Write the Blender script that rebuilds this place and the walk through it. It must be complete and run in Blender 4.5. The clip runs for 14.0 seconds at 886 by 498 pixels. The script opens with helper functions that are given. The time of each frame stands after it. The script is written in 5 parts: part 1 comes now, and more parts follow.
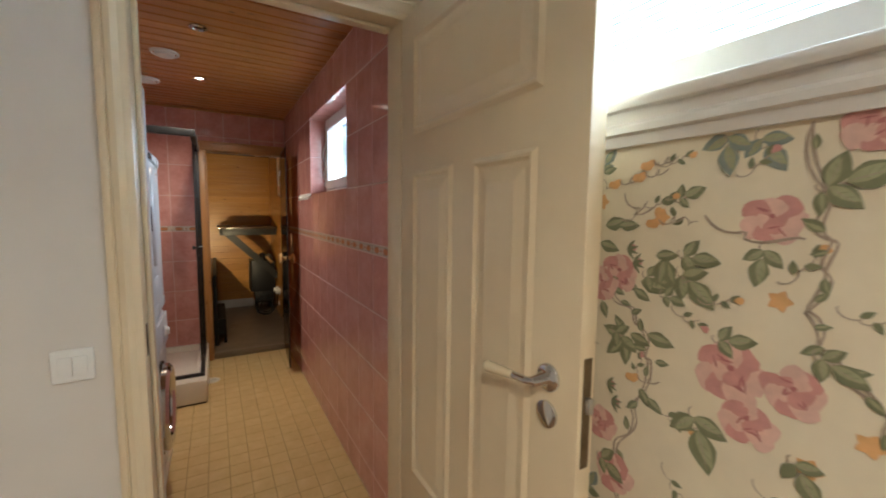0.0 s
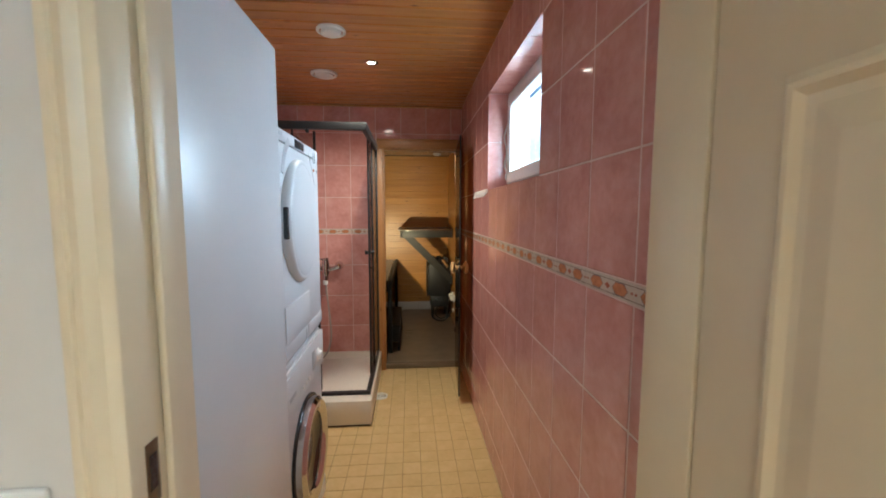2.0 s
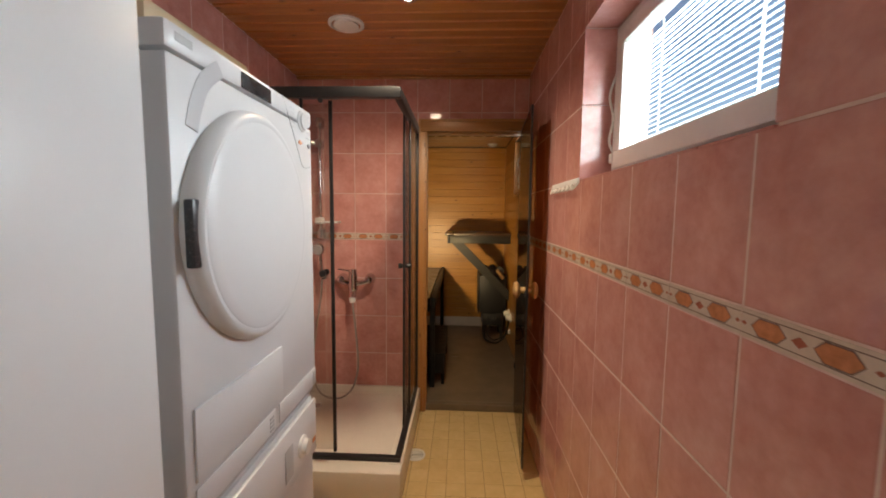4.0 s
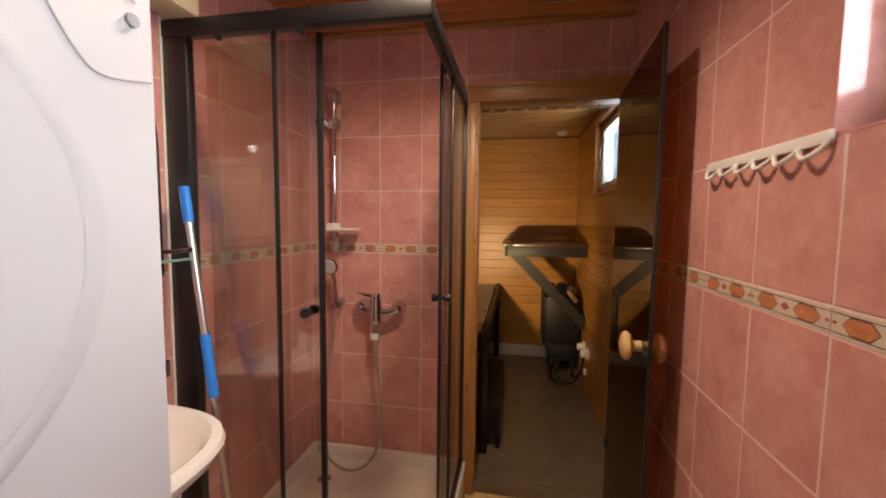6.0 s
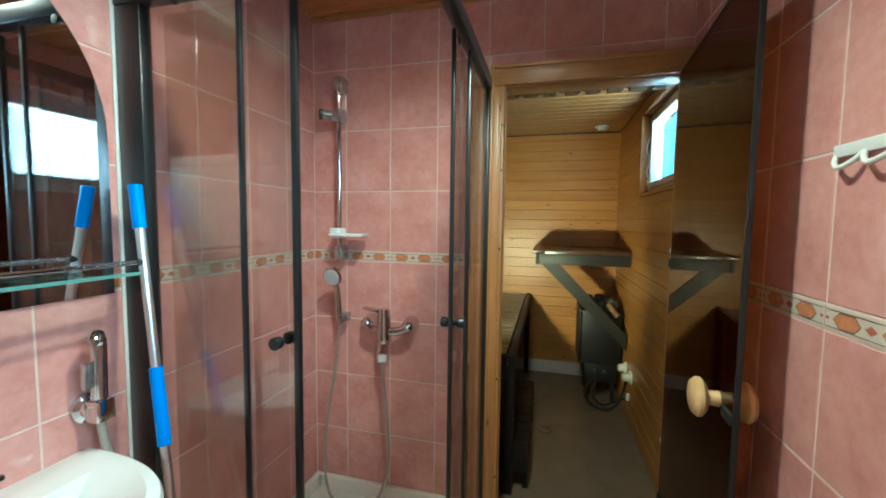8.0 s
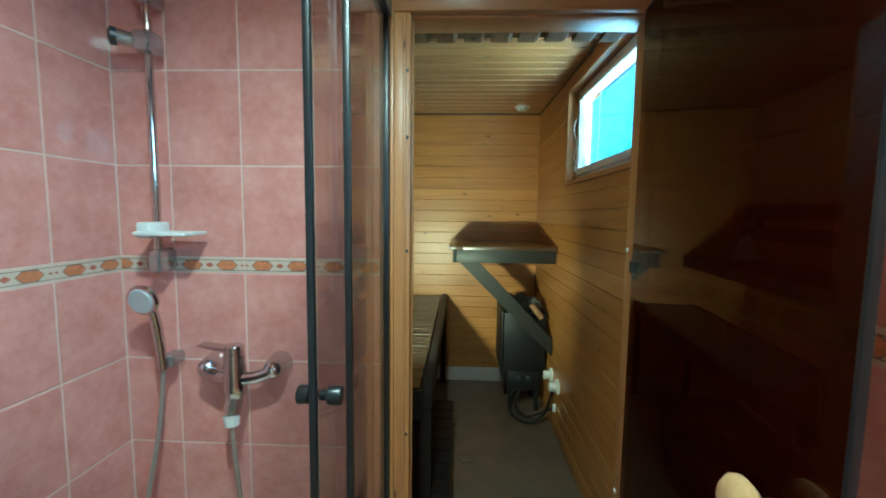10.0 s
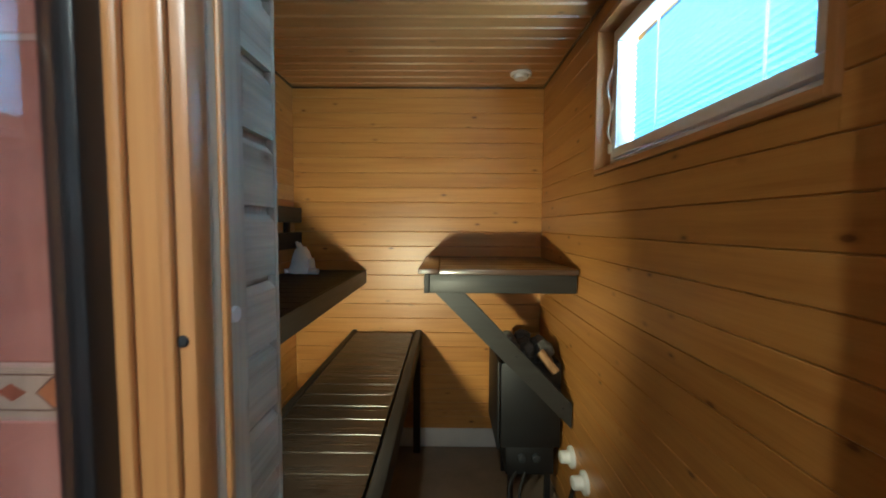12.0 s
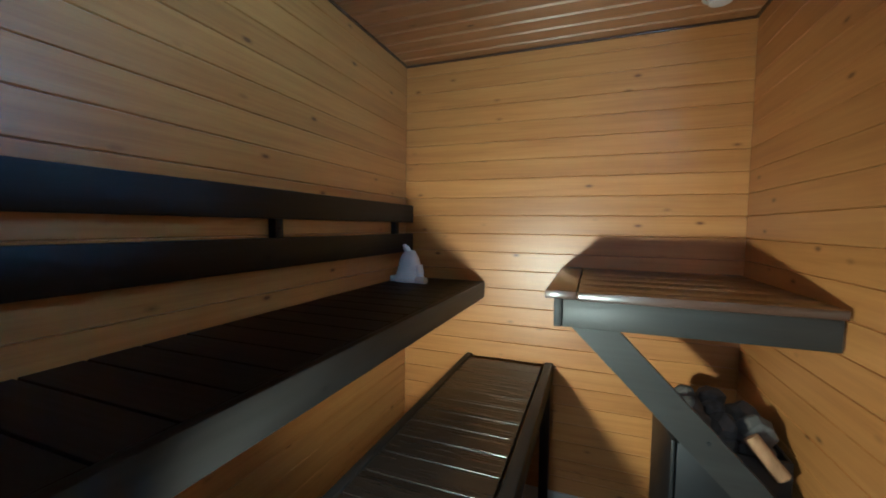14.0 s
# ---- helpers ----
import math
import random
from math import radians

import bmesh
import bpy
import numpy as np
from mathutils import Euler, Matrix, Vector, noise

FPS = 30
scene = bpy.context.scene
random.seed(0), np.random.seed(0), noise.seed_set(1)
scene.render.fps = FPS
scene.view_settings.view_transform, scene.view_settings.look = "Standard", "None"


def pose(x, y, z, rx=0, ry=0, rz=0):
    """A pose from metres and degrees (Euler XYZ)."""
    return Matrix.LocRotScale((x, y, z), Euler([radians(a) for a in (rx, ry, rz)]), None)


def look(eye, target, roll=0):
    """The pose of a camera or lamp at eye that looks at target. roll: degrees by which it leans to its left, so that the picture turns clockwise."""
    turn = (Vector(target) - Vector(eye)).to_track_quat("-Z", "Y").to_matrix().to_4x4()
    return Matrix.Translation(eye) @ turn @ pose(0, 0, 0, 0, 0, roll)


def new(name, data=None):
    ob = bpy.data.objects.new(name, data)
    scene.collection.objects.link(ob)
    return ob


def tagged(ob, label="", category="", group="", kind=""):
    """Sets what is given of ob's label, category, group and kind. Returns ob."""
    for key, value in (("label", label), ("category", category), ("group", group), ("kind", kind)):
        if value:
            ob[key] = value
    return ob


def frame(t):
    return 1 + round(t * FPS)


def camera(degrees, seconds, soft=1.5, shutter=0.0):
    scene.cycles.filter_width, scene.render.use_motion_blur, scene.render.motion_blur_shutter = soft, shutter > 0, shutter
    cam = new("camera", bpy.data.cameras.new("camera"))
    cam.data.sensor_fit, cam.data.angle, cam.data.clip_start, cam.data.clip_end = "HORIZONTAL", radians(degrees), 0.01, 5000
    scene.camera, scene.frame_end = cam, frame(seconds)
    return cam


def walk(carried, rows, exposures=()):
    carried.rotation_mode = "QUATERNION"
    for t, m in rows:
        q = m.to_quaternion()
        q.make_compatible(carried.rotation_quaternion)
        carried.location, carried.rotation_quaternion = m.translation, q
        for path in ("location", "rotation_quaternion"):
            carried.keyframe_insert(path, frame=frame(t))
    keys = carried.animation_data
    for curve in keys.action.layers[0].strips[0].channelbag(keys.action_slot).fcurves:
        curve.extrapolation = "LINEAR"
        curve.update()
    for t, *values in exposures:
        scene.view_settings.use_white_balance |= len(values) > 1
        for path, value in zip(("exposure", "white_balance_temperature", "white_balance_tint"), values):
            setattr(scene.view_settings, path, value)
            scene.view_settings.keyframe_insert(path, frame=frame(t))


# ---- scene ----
cam = camera(96.8, 14.0, soft=1.8, shutter=.25)

PATH = [
    (0, (0.112, -0.528, 1.414), (1.111, 1.195, 1.233), 0.7),
    (0.5, (0.165, -0.391, 1.398), (0.854, 1.478, 1.214), 0.4),
    (1, (0.203, -0.168, 1.405), (0.664, 1.769, 1.227), 0.1),
    (1.5, (0.237, 0.022, 1.405), (0.519, 1.993, 1.221), 0.2),
    (2, (0.283, 0.225, 1.411), (0.449, 2.209, 1.227), 0.1),
    (2.5, (0.31, 0.403, 1.405), (0.395, 2.393, 1.215), 0.4),
    (3, (0.294, 0.597, 1.394), (0.346, 2.588, 1.215), 0.4),
    (3.2, (0.291, 0.677, 1.403), (0.314, 2.669, 1.223), 0.6),
    (5.3, (0.272, 1.537, 1.413), (0.061, 3.518, 1.24), 0.5),
    (5.5, (0.249, 1.624, 1.402), (0.015, 3.604, 1.251), 0.8),
    (6, (0.239, 1.775, 1.4), (-0.118, 3.737, 1.249), 0.6),
    (6.5, (0.253, 1.897, 1.407), (-0.208, 3.838, 1.267), 0.8),
    (7, (0.253, 1.962, 1.413), (-0.3, 3.879, 1.276), 0.9),
    (7.2, (0.246, 1.976, 1.413), (-0.333, 3.886, 1.281), 0.7),
    (9.5, (0.241, 2.39, 1.398), (0.052, 4.374, 1.23), 0.8),
    (10, (0.203, 2.559, 1.406), (0.12, 4.549, 1.231), 0.7),
    (10.5, (0.206, 2.748, 1.389), (0.191, 4.742, 1.23), 0.2),
    (11, (0.232, 2.968, 1.402), (0.242, 4.963, 1.258), 0.1),
    (11.5, (0.253, 3.16, 1.377), (0.269, 5.154, 1.234), 0.3),
    (12, (0.254, 3.38, 1.39), (0.238, 5.376, 1.271), 0.3),
    (12.5, (0.255, 3.557, 1.375), (0.157, 5.55, 1.231), 0.5),
    (13, (0.269, 3.748, 1.378), (0.026, 5.73, 1.259), 0.7),
    (13.5, (0.281, 3.85, 1.387), (-0.171, 5.795, 1.27), 0.8),
    (14, (0.257, 3.867, 1.388), (-0.449, 5.735, 1.27), 0.7),
]
EXPOSURES = [
    (0, 0, 5700, 6), (.5, .1, 5700, 6), (1, .25, 5400, 4), (1.5, .48, 5200, 2), (2.5, .55, 5600, 1), (3, .48, 6100, 4), (5.5, .06, 6800, 16), (6.0, .2, 6800, 18), (6.5, .34, 6500, 17), (7.0, .6, 5700, 0),
    (9.5, .78, 3850, -30), (10.5, .82, 3900, -30), (11.5, .84, 4400, -16), (12, .80, 4500, -8), (12.5, .98, 4700, 0), (13.2, 1.0, 4850, 6), (14, 1.05, 3750, -4)]
walk(cam, [(t, look(eye, target, roll)) for t, eye, target, roll in PATH], EXPOSURES)

# ---- world, sun, daylight in the windows, lamps ----
world = bpy.data.worlds.new("world")
scene.world = world
world.use_nodes = True
_wt = world.node_tree
_sky = _wt.nodes.new("ShaderNodeTexSky")
_sky.sky_type, _sky.sun_disc = "NISHITA", False
_sky.sun_elevation, _sky.sun_rotation = radians(38), radians(250)
_wt.links.new(_sky.outputs[0], _wt.nodes["Background"].inputs[0])
_wt.nodes["Background"].inputs[1].default_value = 0.12
sun = new("sun", bpy.data.lights.new("sun", "SUN"))
sun.data.energy, sun.data.angle, sun.data.color = 1.2, radians(12), (1, .95, .88)
sun.matrix_world = look((-6, -2.2, 5), (0, 0, 0))


def window_light(name, x, y0, y1, z0, z1, watts, colour):
    """The sky's light in a window's opening, shining towards -x."""
    lamp = new(name, bpy.data.lights.new(name, "AREA"))
    lamp.data.shape, lamp.data.size, lamp.data.size_y = "RECTANGLE", y1 - y0, z1 - z0
    lamp.data.energy, lamp.data.color = watts, colour
    lamp.matrix_world = look((x, (y0 + y1) / 2, (z0 + z1) / 2), (x - 1, (y0 + y1) / 2, (z0 + z1) / 2))
    return lamp


DAY = (.86, .95, 1)
window_light("daylight_bath", .985, 1.66, 2.46, 1.60, 2.06, 23, DAY)
window_light("daylight_sauna", .985, 4.02, 4.80, 1.64, 2.06, 17, (.86, .94, 1))
window_light("daylight_hall", 1.0, -1.15, .30, 1.66, 2.22, 58, DAY)


def lamp_at(name, kind, place, watts, colour, radius, cone=None, target=None):
    lamp = new(name, bpy.data.lights.new(name, kind))
    lamp.data.energy, lamp.data.color, lamp.data.shadow_soft_size = watts, colour, radius
    if kind == "SPOT":
        lamp.data.spot_size, lamp.data.spot_blend = radians(cone), 1.0
        lamp.matrix_world = look(place, target)
    else:
        lamp.location = place
    return lamp


WARM = (1, .72, .42)
lamp_at("spot_glow", "SPOT", (.055, 2.734, 2.30), 72, (1, .80, .58), .045, 150, (-.22, 3.0, 0))
lamp_at("hall_glow", "SPOT", (-.25, -1.2, 2.26), 135, (1, .84, .64), .06, 155, (-.25, -1.2, 0))
lamp_at("sauna_glow", "SPOT", (-.086, 3.975, 1.0), 62, (1, .72, .36), .03, 104, (.26, 5.7, 1.0))

# ---- materials ----


def principled(name, colour=(.8, .8, .8), rough=.5, metal=0.0, coat=0.0, spec=.5):
    m = bpy.data.materials.new(name)
    m.use_nodes = True
    p = m.node_tree.nodes["Principled BSDF"]
    p.inputs["Base Color"].default_value = (*colour, 1)
    p.inputs["Roughness"].default_value = rough
    p.inputs["Metallic"].default_value = metal
    p.inputs["Coat Weight"].default_value = coat
    p.inputs["Specular IOR Level"].default_value = spec
    return m


class Nodes:
    """Short hand for building a node tree."""

    def __init__(self, m):
        self.t = m.node_tree
        self.p = self.t.nodes["Principled BSDF"]

    def add(self, kind, **kw):
        n = self.t.nodes.new(kind)
        for k, v in kw.items():
            if k == "operation":
                n.operation = v
            elif k == "feature":
                n.feature = v
            else:
                n.inputs[k.replace("_", " ")].default_value = v
        return n

    def link(self, a, b):
        self.t.links.new(a, b)

    def coords(self, scale, random_by="object", spread=37.0):
        tc = self.t.nodes.new("ShaderNodeTexCoord")
        mp = self.t.nodes.new("ShaderNodeMapping")
        mp.inputs["Scale"].default_value = scale
        src = tc.outputs["Object"]
        if random_by:
            if random_by == "object":
                r = self.t.nodes.new("ShaderNodeObjectInfo").outputs["Random"]
            else:
                r = self.t.nodes.new("ShaderNodeNewGeometry").outputs["Random Per Island"]
            mul = self.t.nodes.new("ShaderNodeMath")
            mul.operation = "MULTIPLY"
            mul.inputs[1].default_value = spread
            self.link(r, mul.inputs[0])
            comb = self.t.nodes.new("ShaderNodeCombineXYZ")
            for i in range(3):
                self.link(mul.outputs[0], comb.inputs[i])
            ad = self.t.nodes.new("ShaderNodeVectorMath")
            ad.operation = "ADD"
            self.link(src, ad.inputs[0])
            self.link(comb.outputs[0], ad.inputs[1])
            src = ad.outputs[0]
            self.rand = r
        self.link(src, mp.inputs[0])
        return mp.outputs[0]

    def noise(self, vec, scale, detail=4, rough=.55):
        n = self.add("ShaderNodeTexNoise", Scale=scale, Detail=detail, Roughness=rough)
        self.link(vec, n.inputs["Vector"])
        return n.outputs["Fac"]

    def ramp(self, fac, stops):
        r = self.t.nodes.new("ShaderNodeValToRGB")
        el = r.color_ramp.elements
        while len(el) < len(stops):
            el.new(.5)
        for e, (pos, col) in zip(el, stops):
            e.position, e.color = pos, (*col, 1)
        self.link(fac, r.inputs[0])
        return r.outputs[0]

    def mix(self, fac, a, b, mode="MIX"):
        n = self.t.nodes.new("ShaderNodeMix")
        n.data_type, n.blend_type = "RGBA", mode
        for sock, v in ((n.inputs[0], fac), (n.inputs[6], a), (n.inputs[7], b)):
            if isinstance(v, (int, float)):
                sock.default_value = v
            elif isinstance(v, tuple):
                sock.default_value = (*v, 1)
            else:
                self.link(v, sock)
        return n.outputs[2]

    def colour(self, c):
        self.link(c, self.p.inputs["Base Color"])

    def rough(self, fac, lo, hi):
        r = self.t.nodes.new("ShaderNodeMapRange")
        r.inputs["To Min"].default_value, r.inputs["To Max"].default_value = lo, hi
        self.link(fac, r.inputs[0])
        self.link(r.outputs[0], self.p.inputs["Roughness"])

    def bump(self, height, strength, dist=.002):
        b = self.add("ShaderNodeBump", Strength=strength, Distance=dist)
        self.link(height, b.inputs["Height"])
        self.link(b.outputs[0], self.p.inputs["Normal"])


def tile_glaze(name, a, b, c, rough=(.035, .085)):
    m = principled(name, b, .15)
    k = Nodes(m)
    v = k.coords((1, 1, 1))
    n1 = k.noise(v, 7, 5, .6)
    n2 = k.noise(v, 38, 4, .6)
    col = k.ramp(n1, [(.32, a), (.52, b), (.72, c)])
    col = k.mix(.28, col, k.ramp(n2, [(.35, a), (.65, c)]))
    k.colour(col)
    k.rough(n2, *rough)
    k.bump(n1, .05, .001)
    return m


PINES = {}


def grain_along(material, bm):
    """The same wood with its grain along the piece's longest side."""
    if material.name not in PINES or not bm.verts:
        return material
    size = [max(v.co[i] for v in bm.verts) - min(v.co[i] for v in bm.verts) for i in range(3)]
    axis = size.index(max(size))
    if axis == 0:
        return material
    name = material.name + ("", "_y", "_z")[axis]
    if name not in PINES:
        pine(name, *PINES[material.name], axis=axis)
    return PINES[name]


def pine(name, light, mid, dark, rough=.36, by="object", coat=.25, spec=.5, axis=0):
    """Varnished pine with the grain along local x, and knots."""
    m = principled(name, mid, rough, coat=coat, spec=spec)
    if axis:
        PINES[name] = m
    elif by == "object":
        PINES[name] = (light, mid, dark, rough, by, coat, spec)
    k = Nodes(m)

    def grained(a, b):
        return tuple(a if i == axis else b for i in range(3))

    k.p.inputs["Coat Roughness"].default_value = .36
    v = k.coords(grained(.55, 9), by)
    g1 = k.noise(v, 3.2, 5, .6)
    v2 = k.coords(grained(2.2, 70), by)
    g2 = k.noise(v2, 1.6, 3, .6)
    col = k.ramp(g1, [(.28, dark), (.5, mid), (.74, light)])
    col = k.mix(.35, col, k.ramp(g2, [(.3, dark), (.7, light)]))
    v3 = k.coords(grained(5.6, 12.5), by)
    vo = k.add("ShaderNodeTexVoronoi", Scale=1.0)
    k.link(v3, vo.inputs["Vector"])
    knot = k.ramp(vo.outputs["Distance"], [(.050, (1, 1, 1)), (.080, (.4, .4, .4)), (.14, (0, 0, 0))])
    col = k.mix(knot, col, (dark[0] * .38, dark[1] * .30, dark[2] * .25))
    tone = k.ramp(k.rand, [(0, (.86, .84, .80)), (1, (1, 1, 1))])
    k.colour(k.mix(1.0, col, tone, "MULTIPLY"))
    k.rough(g2, rough - .08, rough + .1)
    k.bump(g2, .12, .001)
    return m


def plain(name, colour, rough, vary=.06, scale=9, metal=0.0, coat=0.0, bump=.05, spec=.5):
    """A painted, cast or metal surface with faint unevenness."""
    m = principled(name, colour, rough, metal, coat, spec)
    k = Nodes(m)
    v = k.coords((1, 1, 1))
    n = k.noise(v, scale, 5, .6)
    f = k.noise(v, scale * 14, 3, .6)
    lo = tuple(max(0, c * (1 - vary)) for c in colour)
    hi = tuple(min(1, c * (1 + vary)) for c in colour)
    k.colour(k.ramp(n, [(.3, lo), (.7, hi)]))
    k.rough(f, max(.02, rough - .05), min(1, rough + .07))
    k.bump(f, bump, .0006)
    return m


def glass(name, colour, rough=.0, base=.045):
    """A pane: clear or tinted, its gloss growing towards grazing views."""
    m = bpy.data.materials.new(name)
    m.use_nodes = True
    t = m.node_tree
    t.nodes.remove(t.nodes["Principled BSDF"])
    out = t.nodes["Material Output"]
    tr, gl, mx = t.nodes.new("ShaderNodeBsdfTransparent"), t.nodes.new("ShaderNodeBsdfGlossy"), t.nodes.new("ShaderNodeMixShader")
    lw, pw, mr = t.nodes.new("ShaderNodeLayerWeight"), t.nodes.new("ShaderNodeMath"), t.nodes.new("ShaderNodeMapRange")
    lw.inputs[0].default_value = .5
    pw.operation = "POWER"
    pw.inputs[1].default_value = 5
    mr.inputs["To Min"].default_value, mr.inputs["To Max"].default_value = base, .8
    tr.inputs[0].default_value = (*colour, 1)
    gl.inputs["Roughness"].default_value = rough
    t.links.new(lw.outputs["Facing"], pw.inputs[0])
    t.links.new(pw.outputs[0], mr.inputs[0])
    t.links.new(mr.outputs[0], mx.inputs[0])
    t.links.new(tr.outputs[0], mx.inputs[1])
    t.links.new(gl.outputs[0], mx.inputs[2])
    t.links.new(mx.outputs[0], out.inputs[0])
    return m


def translucent(name, colour, share):
    """A thin slat that lets part of the daylight through."""
    m = principled(name, colour, .45)
    t = m.node_tree
    tl, mx = t.nodes.new("ShaderNodeBsdfTranslucent"), t.nodes.new("ShaderNodeMixShader")
    tl.inputs[0].default_value = (*colour, 1)
    mx.inputs[0].default_value = share
    t.links.new(t.nodes["Principled BSDF"].outputs[0], mx.inputs[1])
    t.links.new(tl.outputs[0], mx.inputs[2])
    t.links.new(mx.outputs[0], t.nodes["Material Output"].inputs[0])
    return m


def glow(name, colour, strength):
    m = principled(name, colour, .4)
    p = m.node_tree.nodes["Principled BSDF"]
    p.inputs["Emission Color"].default_value = (*colour, 1)
    p.inputs["Emission Strength"].default_value = strength
    return m


M_TILE = tile_glaze("pink_tile", (.52, .225, .195), (.62, .30, .26), (.70, .39, .34))
M_FTILE = tile_glaze("cream_floor_tile", (.57, .40, .165), (.64, .465, .205), (.70, .53, .26), (.28, .45))
M_GROUT = plain("wall_grout", (.68, .50, .44), .8, .1, 30)
M_FGROUT = plain("floor_grout", (.36, .24, .10), .85, .18, 30)
M_PINE = pine("sauna_pine", (.56, .29, .062), (.49, .228, .038), (.37, .15, .022), .38, coat=.3)
M_CPINE = pine("ceiling_pine", (.60, .27, .075), (.50, .20, .05), (.36, .12, .028), .34, "island")
M_SCPINE = pine("sauna_ceiling_pine", (.50, .27, .085), (.42, .205, .052), (.31, .135, .030), .34, "island")
M_TRIM = pine("pine_trim", (.56, .30, .10), (.46, .22, .066), (.35, .14, .04), .35)
M_PALE = pine("pale_pine", (.70, .65, .53), (.59, .54, .43), (.31, .265, .20), .55, coat=0, spec=.3)
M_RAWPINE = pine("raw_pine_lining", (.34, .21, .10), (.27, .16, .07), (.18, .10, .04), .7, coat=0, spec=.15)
M_BLACKWOOD = pine("black_stained_wood", (.013, .0115, .011), (.008, .007, .0065), (.004, .0037, .0036), .50, coat=0, spec=.28)
M_BROWNWOOD = pine("dark_brown_wood", (.085, .047, .028), (.058, .031, .018), (.034, .017, .010), .20, coat=.7)
M_BROWNBLACK = pine("worn_dark_bench_wood", (.020, .0145, .011), (.012, .009, .0075), (.007, .005, .004), .28, coat=.12, spec=.4)
M_CHARCOAL = pine("charcoal_painted_wood", (.040, .039, .037), (.029, .028, .026), (.020, .019, .018), .45, coat=0, spec=.35)
M_CREAM = plain("cream_gloss_paint", (.78, .66, .455), .34, .03, 6)
M_WALLWHITE = plain("white_wall_paint", (.70, .66, .60), .6, .03, 4)
M_WHITE = plain("white_enamel", (.80, .81, .82), .22, .02, 5, coat=.3)
M_APPLIANCE = plain("white_appliance_enamel", (.62, .63, .64), .34, .02, 5)
M_LAMINATE = plain("white_laminate", (.68, .69, .70), .30, .02, 4)
M_PLASTIC = plain("white_plastic", (.80, .79, .75), .35, .03, 12)
M_CERAMIC = plain("white_ceramic", (.82, .80, .76), .10, .02, 6, coat=.5)
M_TRAY = plain("shower_tray_acrylic", (.78, .73, .64), .28, .03, 8)
M_BLACK = plain("black_powder_coat", (.012, .012, .013), .34, .15, 20)
M_RUBBER = plain("black_rubber", (.015, .014, .013), .6, .2, 30)
M_CHROME = plain("chrome", (.64, .64, .65), .08, .02, 8, metal=1.0, bump=.0)
M_SATIN = plain("satin_chrome", (.50, .50, .51), .2, .04, 12, metal=.85)
M_STEEL = plain("brushed_steel", (.55, .55, .55), .32, .08, 40, metal=1.0)
M_ALU = plain("aluminium_tube", (.74, .74, .75), .3, .04, 40, metal=1.0)
M_BRONZE = plain("dull_brass_plate", (.20, .15, .09), .45, .2, 30, metal=.8)
M_BLUE = plain("blue_plastic", (.015, .22, .78), .38, .05, 20)
M_GREYP = plain("grey_plastic", (.42, .43, .44), .35, .05, 20)
M_DARKP = plain("dark_plastic", (.03, .032, .035), .25, .1, 20)
M_HOSE = plain("grey_hose", (.42, .38, .34), .35, .1, 60, metal=.5)
M_STOVE = plain("black_stove_steel", (.008, .008, .009), .5, .2, 20)
M_STONE = plain("stove_stone", (.075, .068, .06), .8, .4, 30, bump=.8)
M_SFLOOR = plain("sauna_floor_tile", (.175, .13, .085), .35, .18, 7)
M_SKIRT = plain("pale_skirting_tile", (.62, .58, .52), .35, .05, 8)
M_WFRAME = plain("white_window_paint", (.78, .76, .73), .35, .04, 10)
M_SLAT = translucent("white_blind_slat", (.82, .85, .86), .55)
M_SLATBLUE = translucent("turquoise_blind_slat", (.40, .54, .60), .5)
M_ORANGE = plain("orange_ochre_glaze", (.54, .22, .10), .2, .2, 60)
M_ROSE = plain("brown_rose_glaze", (.40, .14, .09), .2, .2, 60)
M_IVORY = plain("ivory_glaze", (.64, .53, .43), .2, .06, 60)
M_LINE = plain("dark_glaze_line", (.14, .08, .06), .3, .1, 60)
M_PORCELAIN = plain("cream_porcelain", (.80, .70, .48), .15, .03, 10, coat=.5)
M_BEIGEWOOD = pine("light_wood_knob", (.74, .52, .26), (.66, .43, .19), (.52, .31, .12), .3)
M_STATUE = plain("white_plaster", (.74, .72, .68), .6, .06, 20)
M_PAPER = plain("cream_wallpaper", (.78, .70, .53), .65, .04, 14)
M_HALLFLOOR = pine("hall_floor_wood", (.42, .27, .14), (.34, .20, .10), (.24, .13, .06), .35)
M_MIRROR = principled("mirror_silver", (.80, .82, .83), .02, 1.0)
M_PANE = glass("clear_pane", (.98, .99, .99))
M_SHOWERGLASS = glass("shower_glass", (.91, .885, .85), .0, .085)
M_BROWNGLASS = glass("bronze_door_glass", (.40, .25, .13), .02, .04)
M_SHELFGLASS = glass("green_edge_glass", (.90, .97, .94), .0, .04)
M_SHELFEDGE = plain("glass_edge_green", (.15, .29, .25), .1, .05, 20)
M_LAMP = glow("lamp_face", (1, .86, .66), 16)
M_SLAMP = glow("sauna_lamp_face", (1, .74, .4), 5)
M_HLAMP = glow("hall_lamp_face", (1, .84, .62), 10)
M_SKIN = {c: plain("print_" + c, v, .65, .12, 40) for c, v in {
    "rose": (.60, .30, .27), "rose_deep": (.44, .17, .17), "rose_pale": (.72, .48, .41), "leaf": (.21, .225, .13),
    "leaf_pale": (.36, .365, .22), "stem": (.40, .32, .25), "apricot": (.72, .42, .18), "bluegreen": (.24, .29, .26)}.items()}

# ---- mesh helpers ----


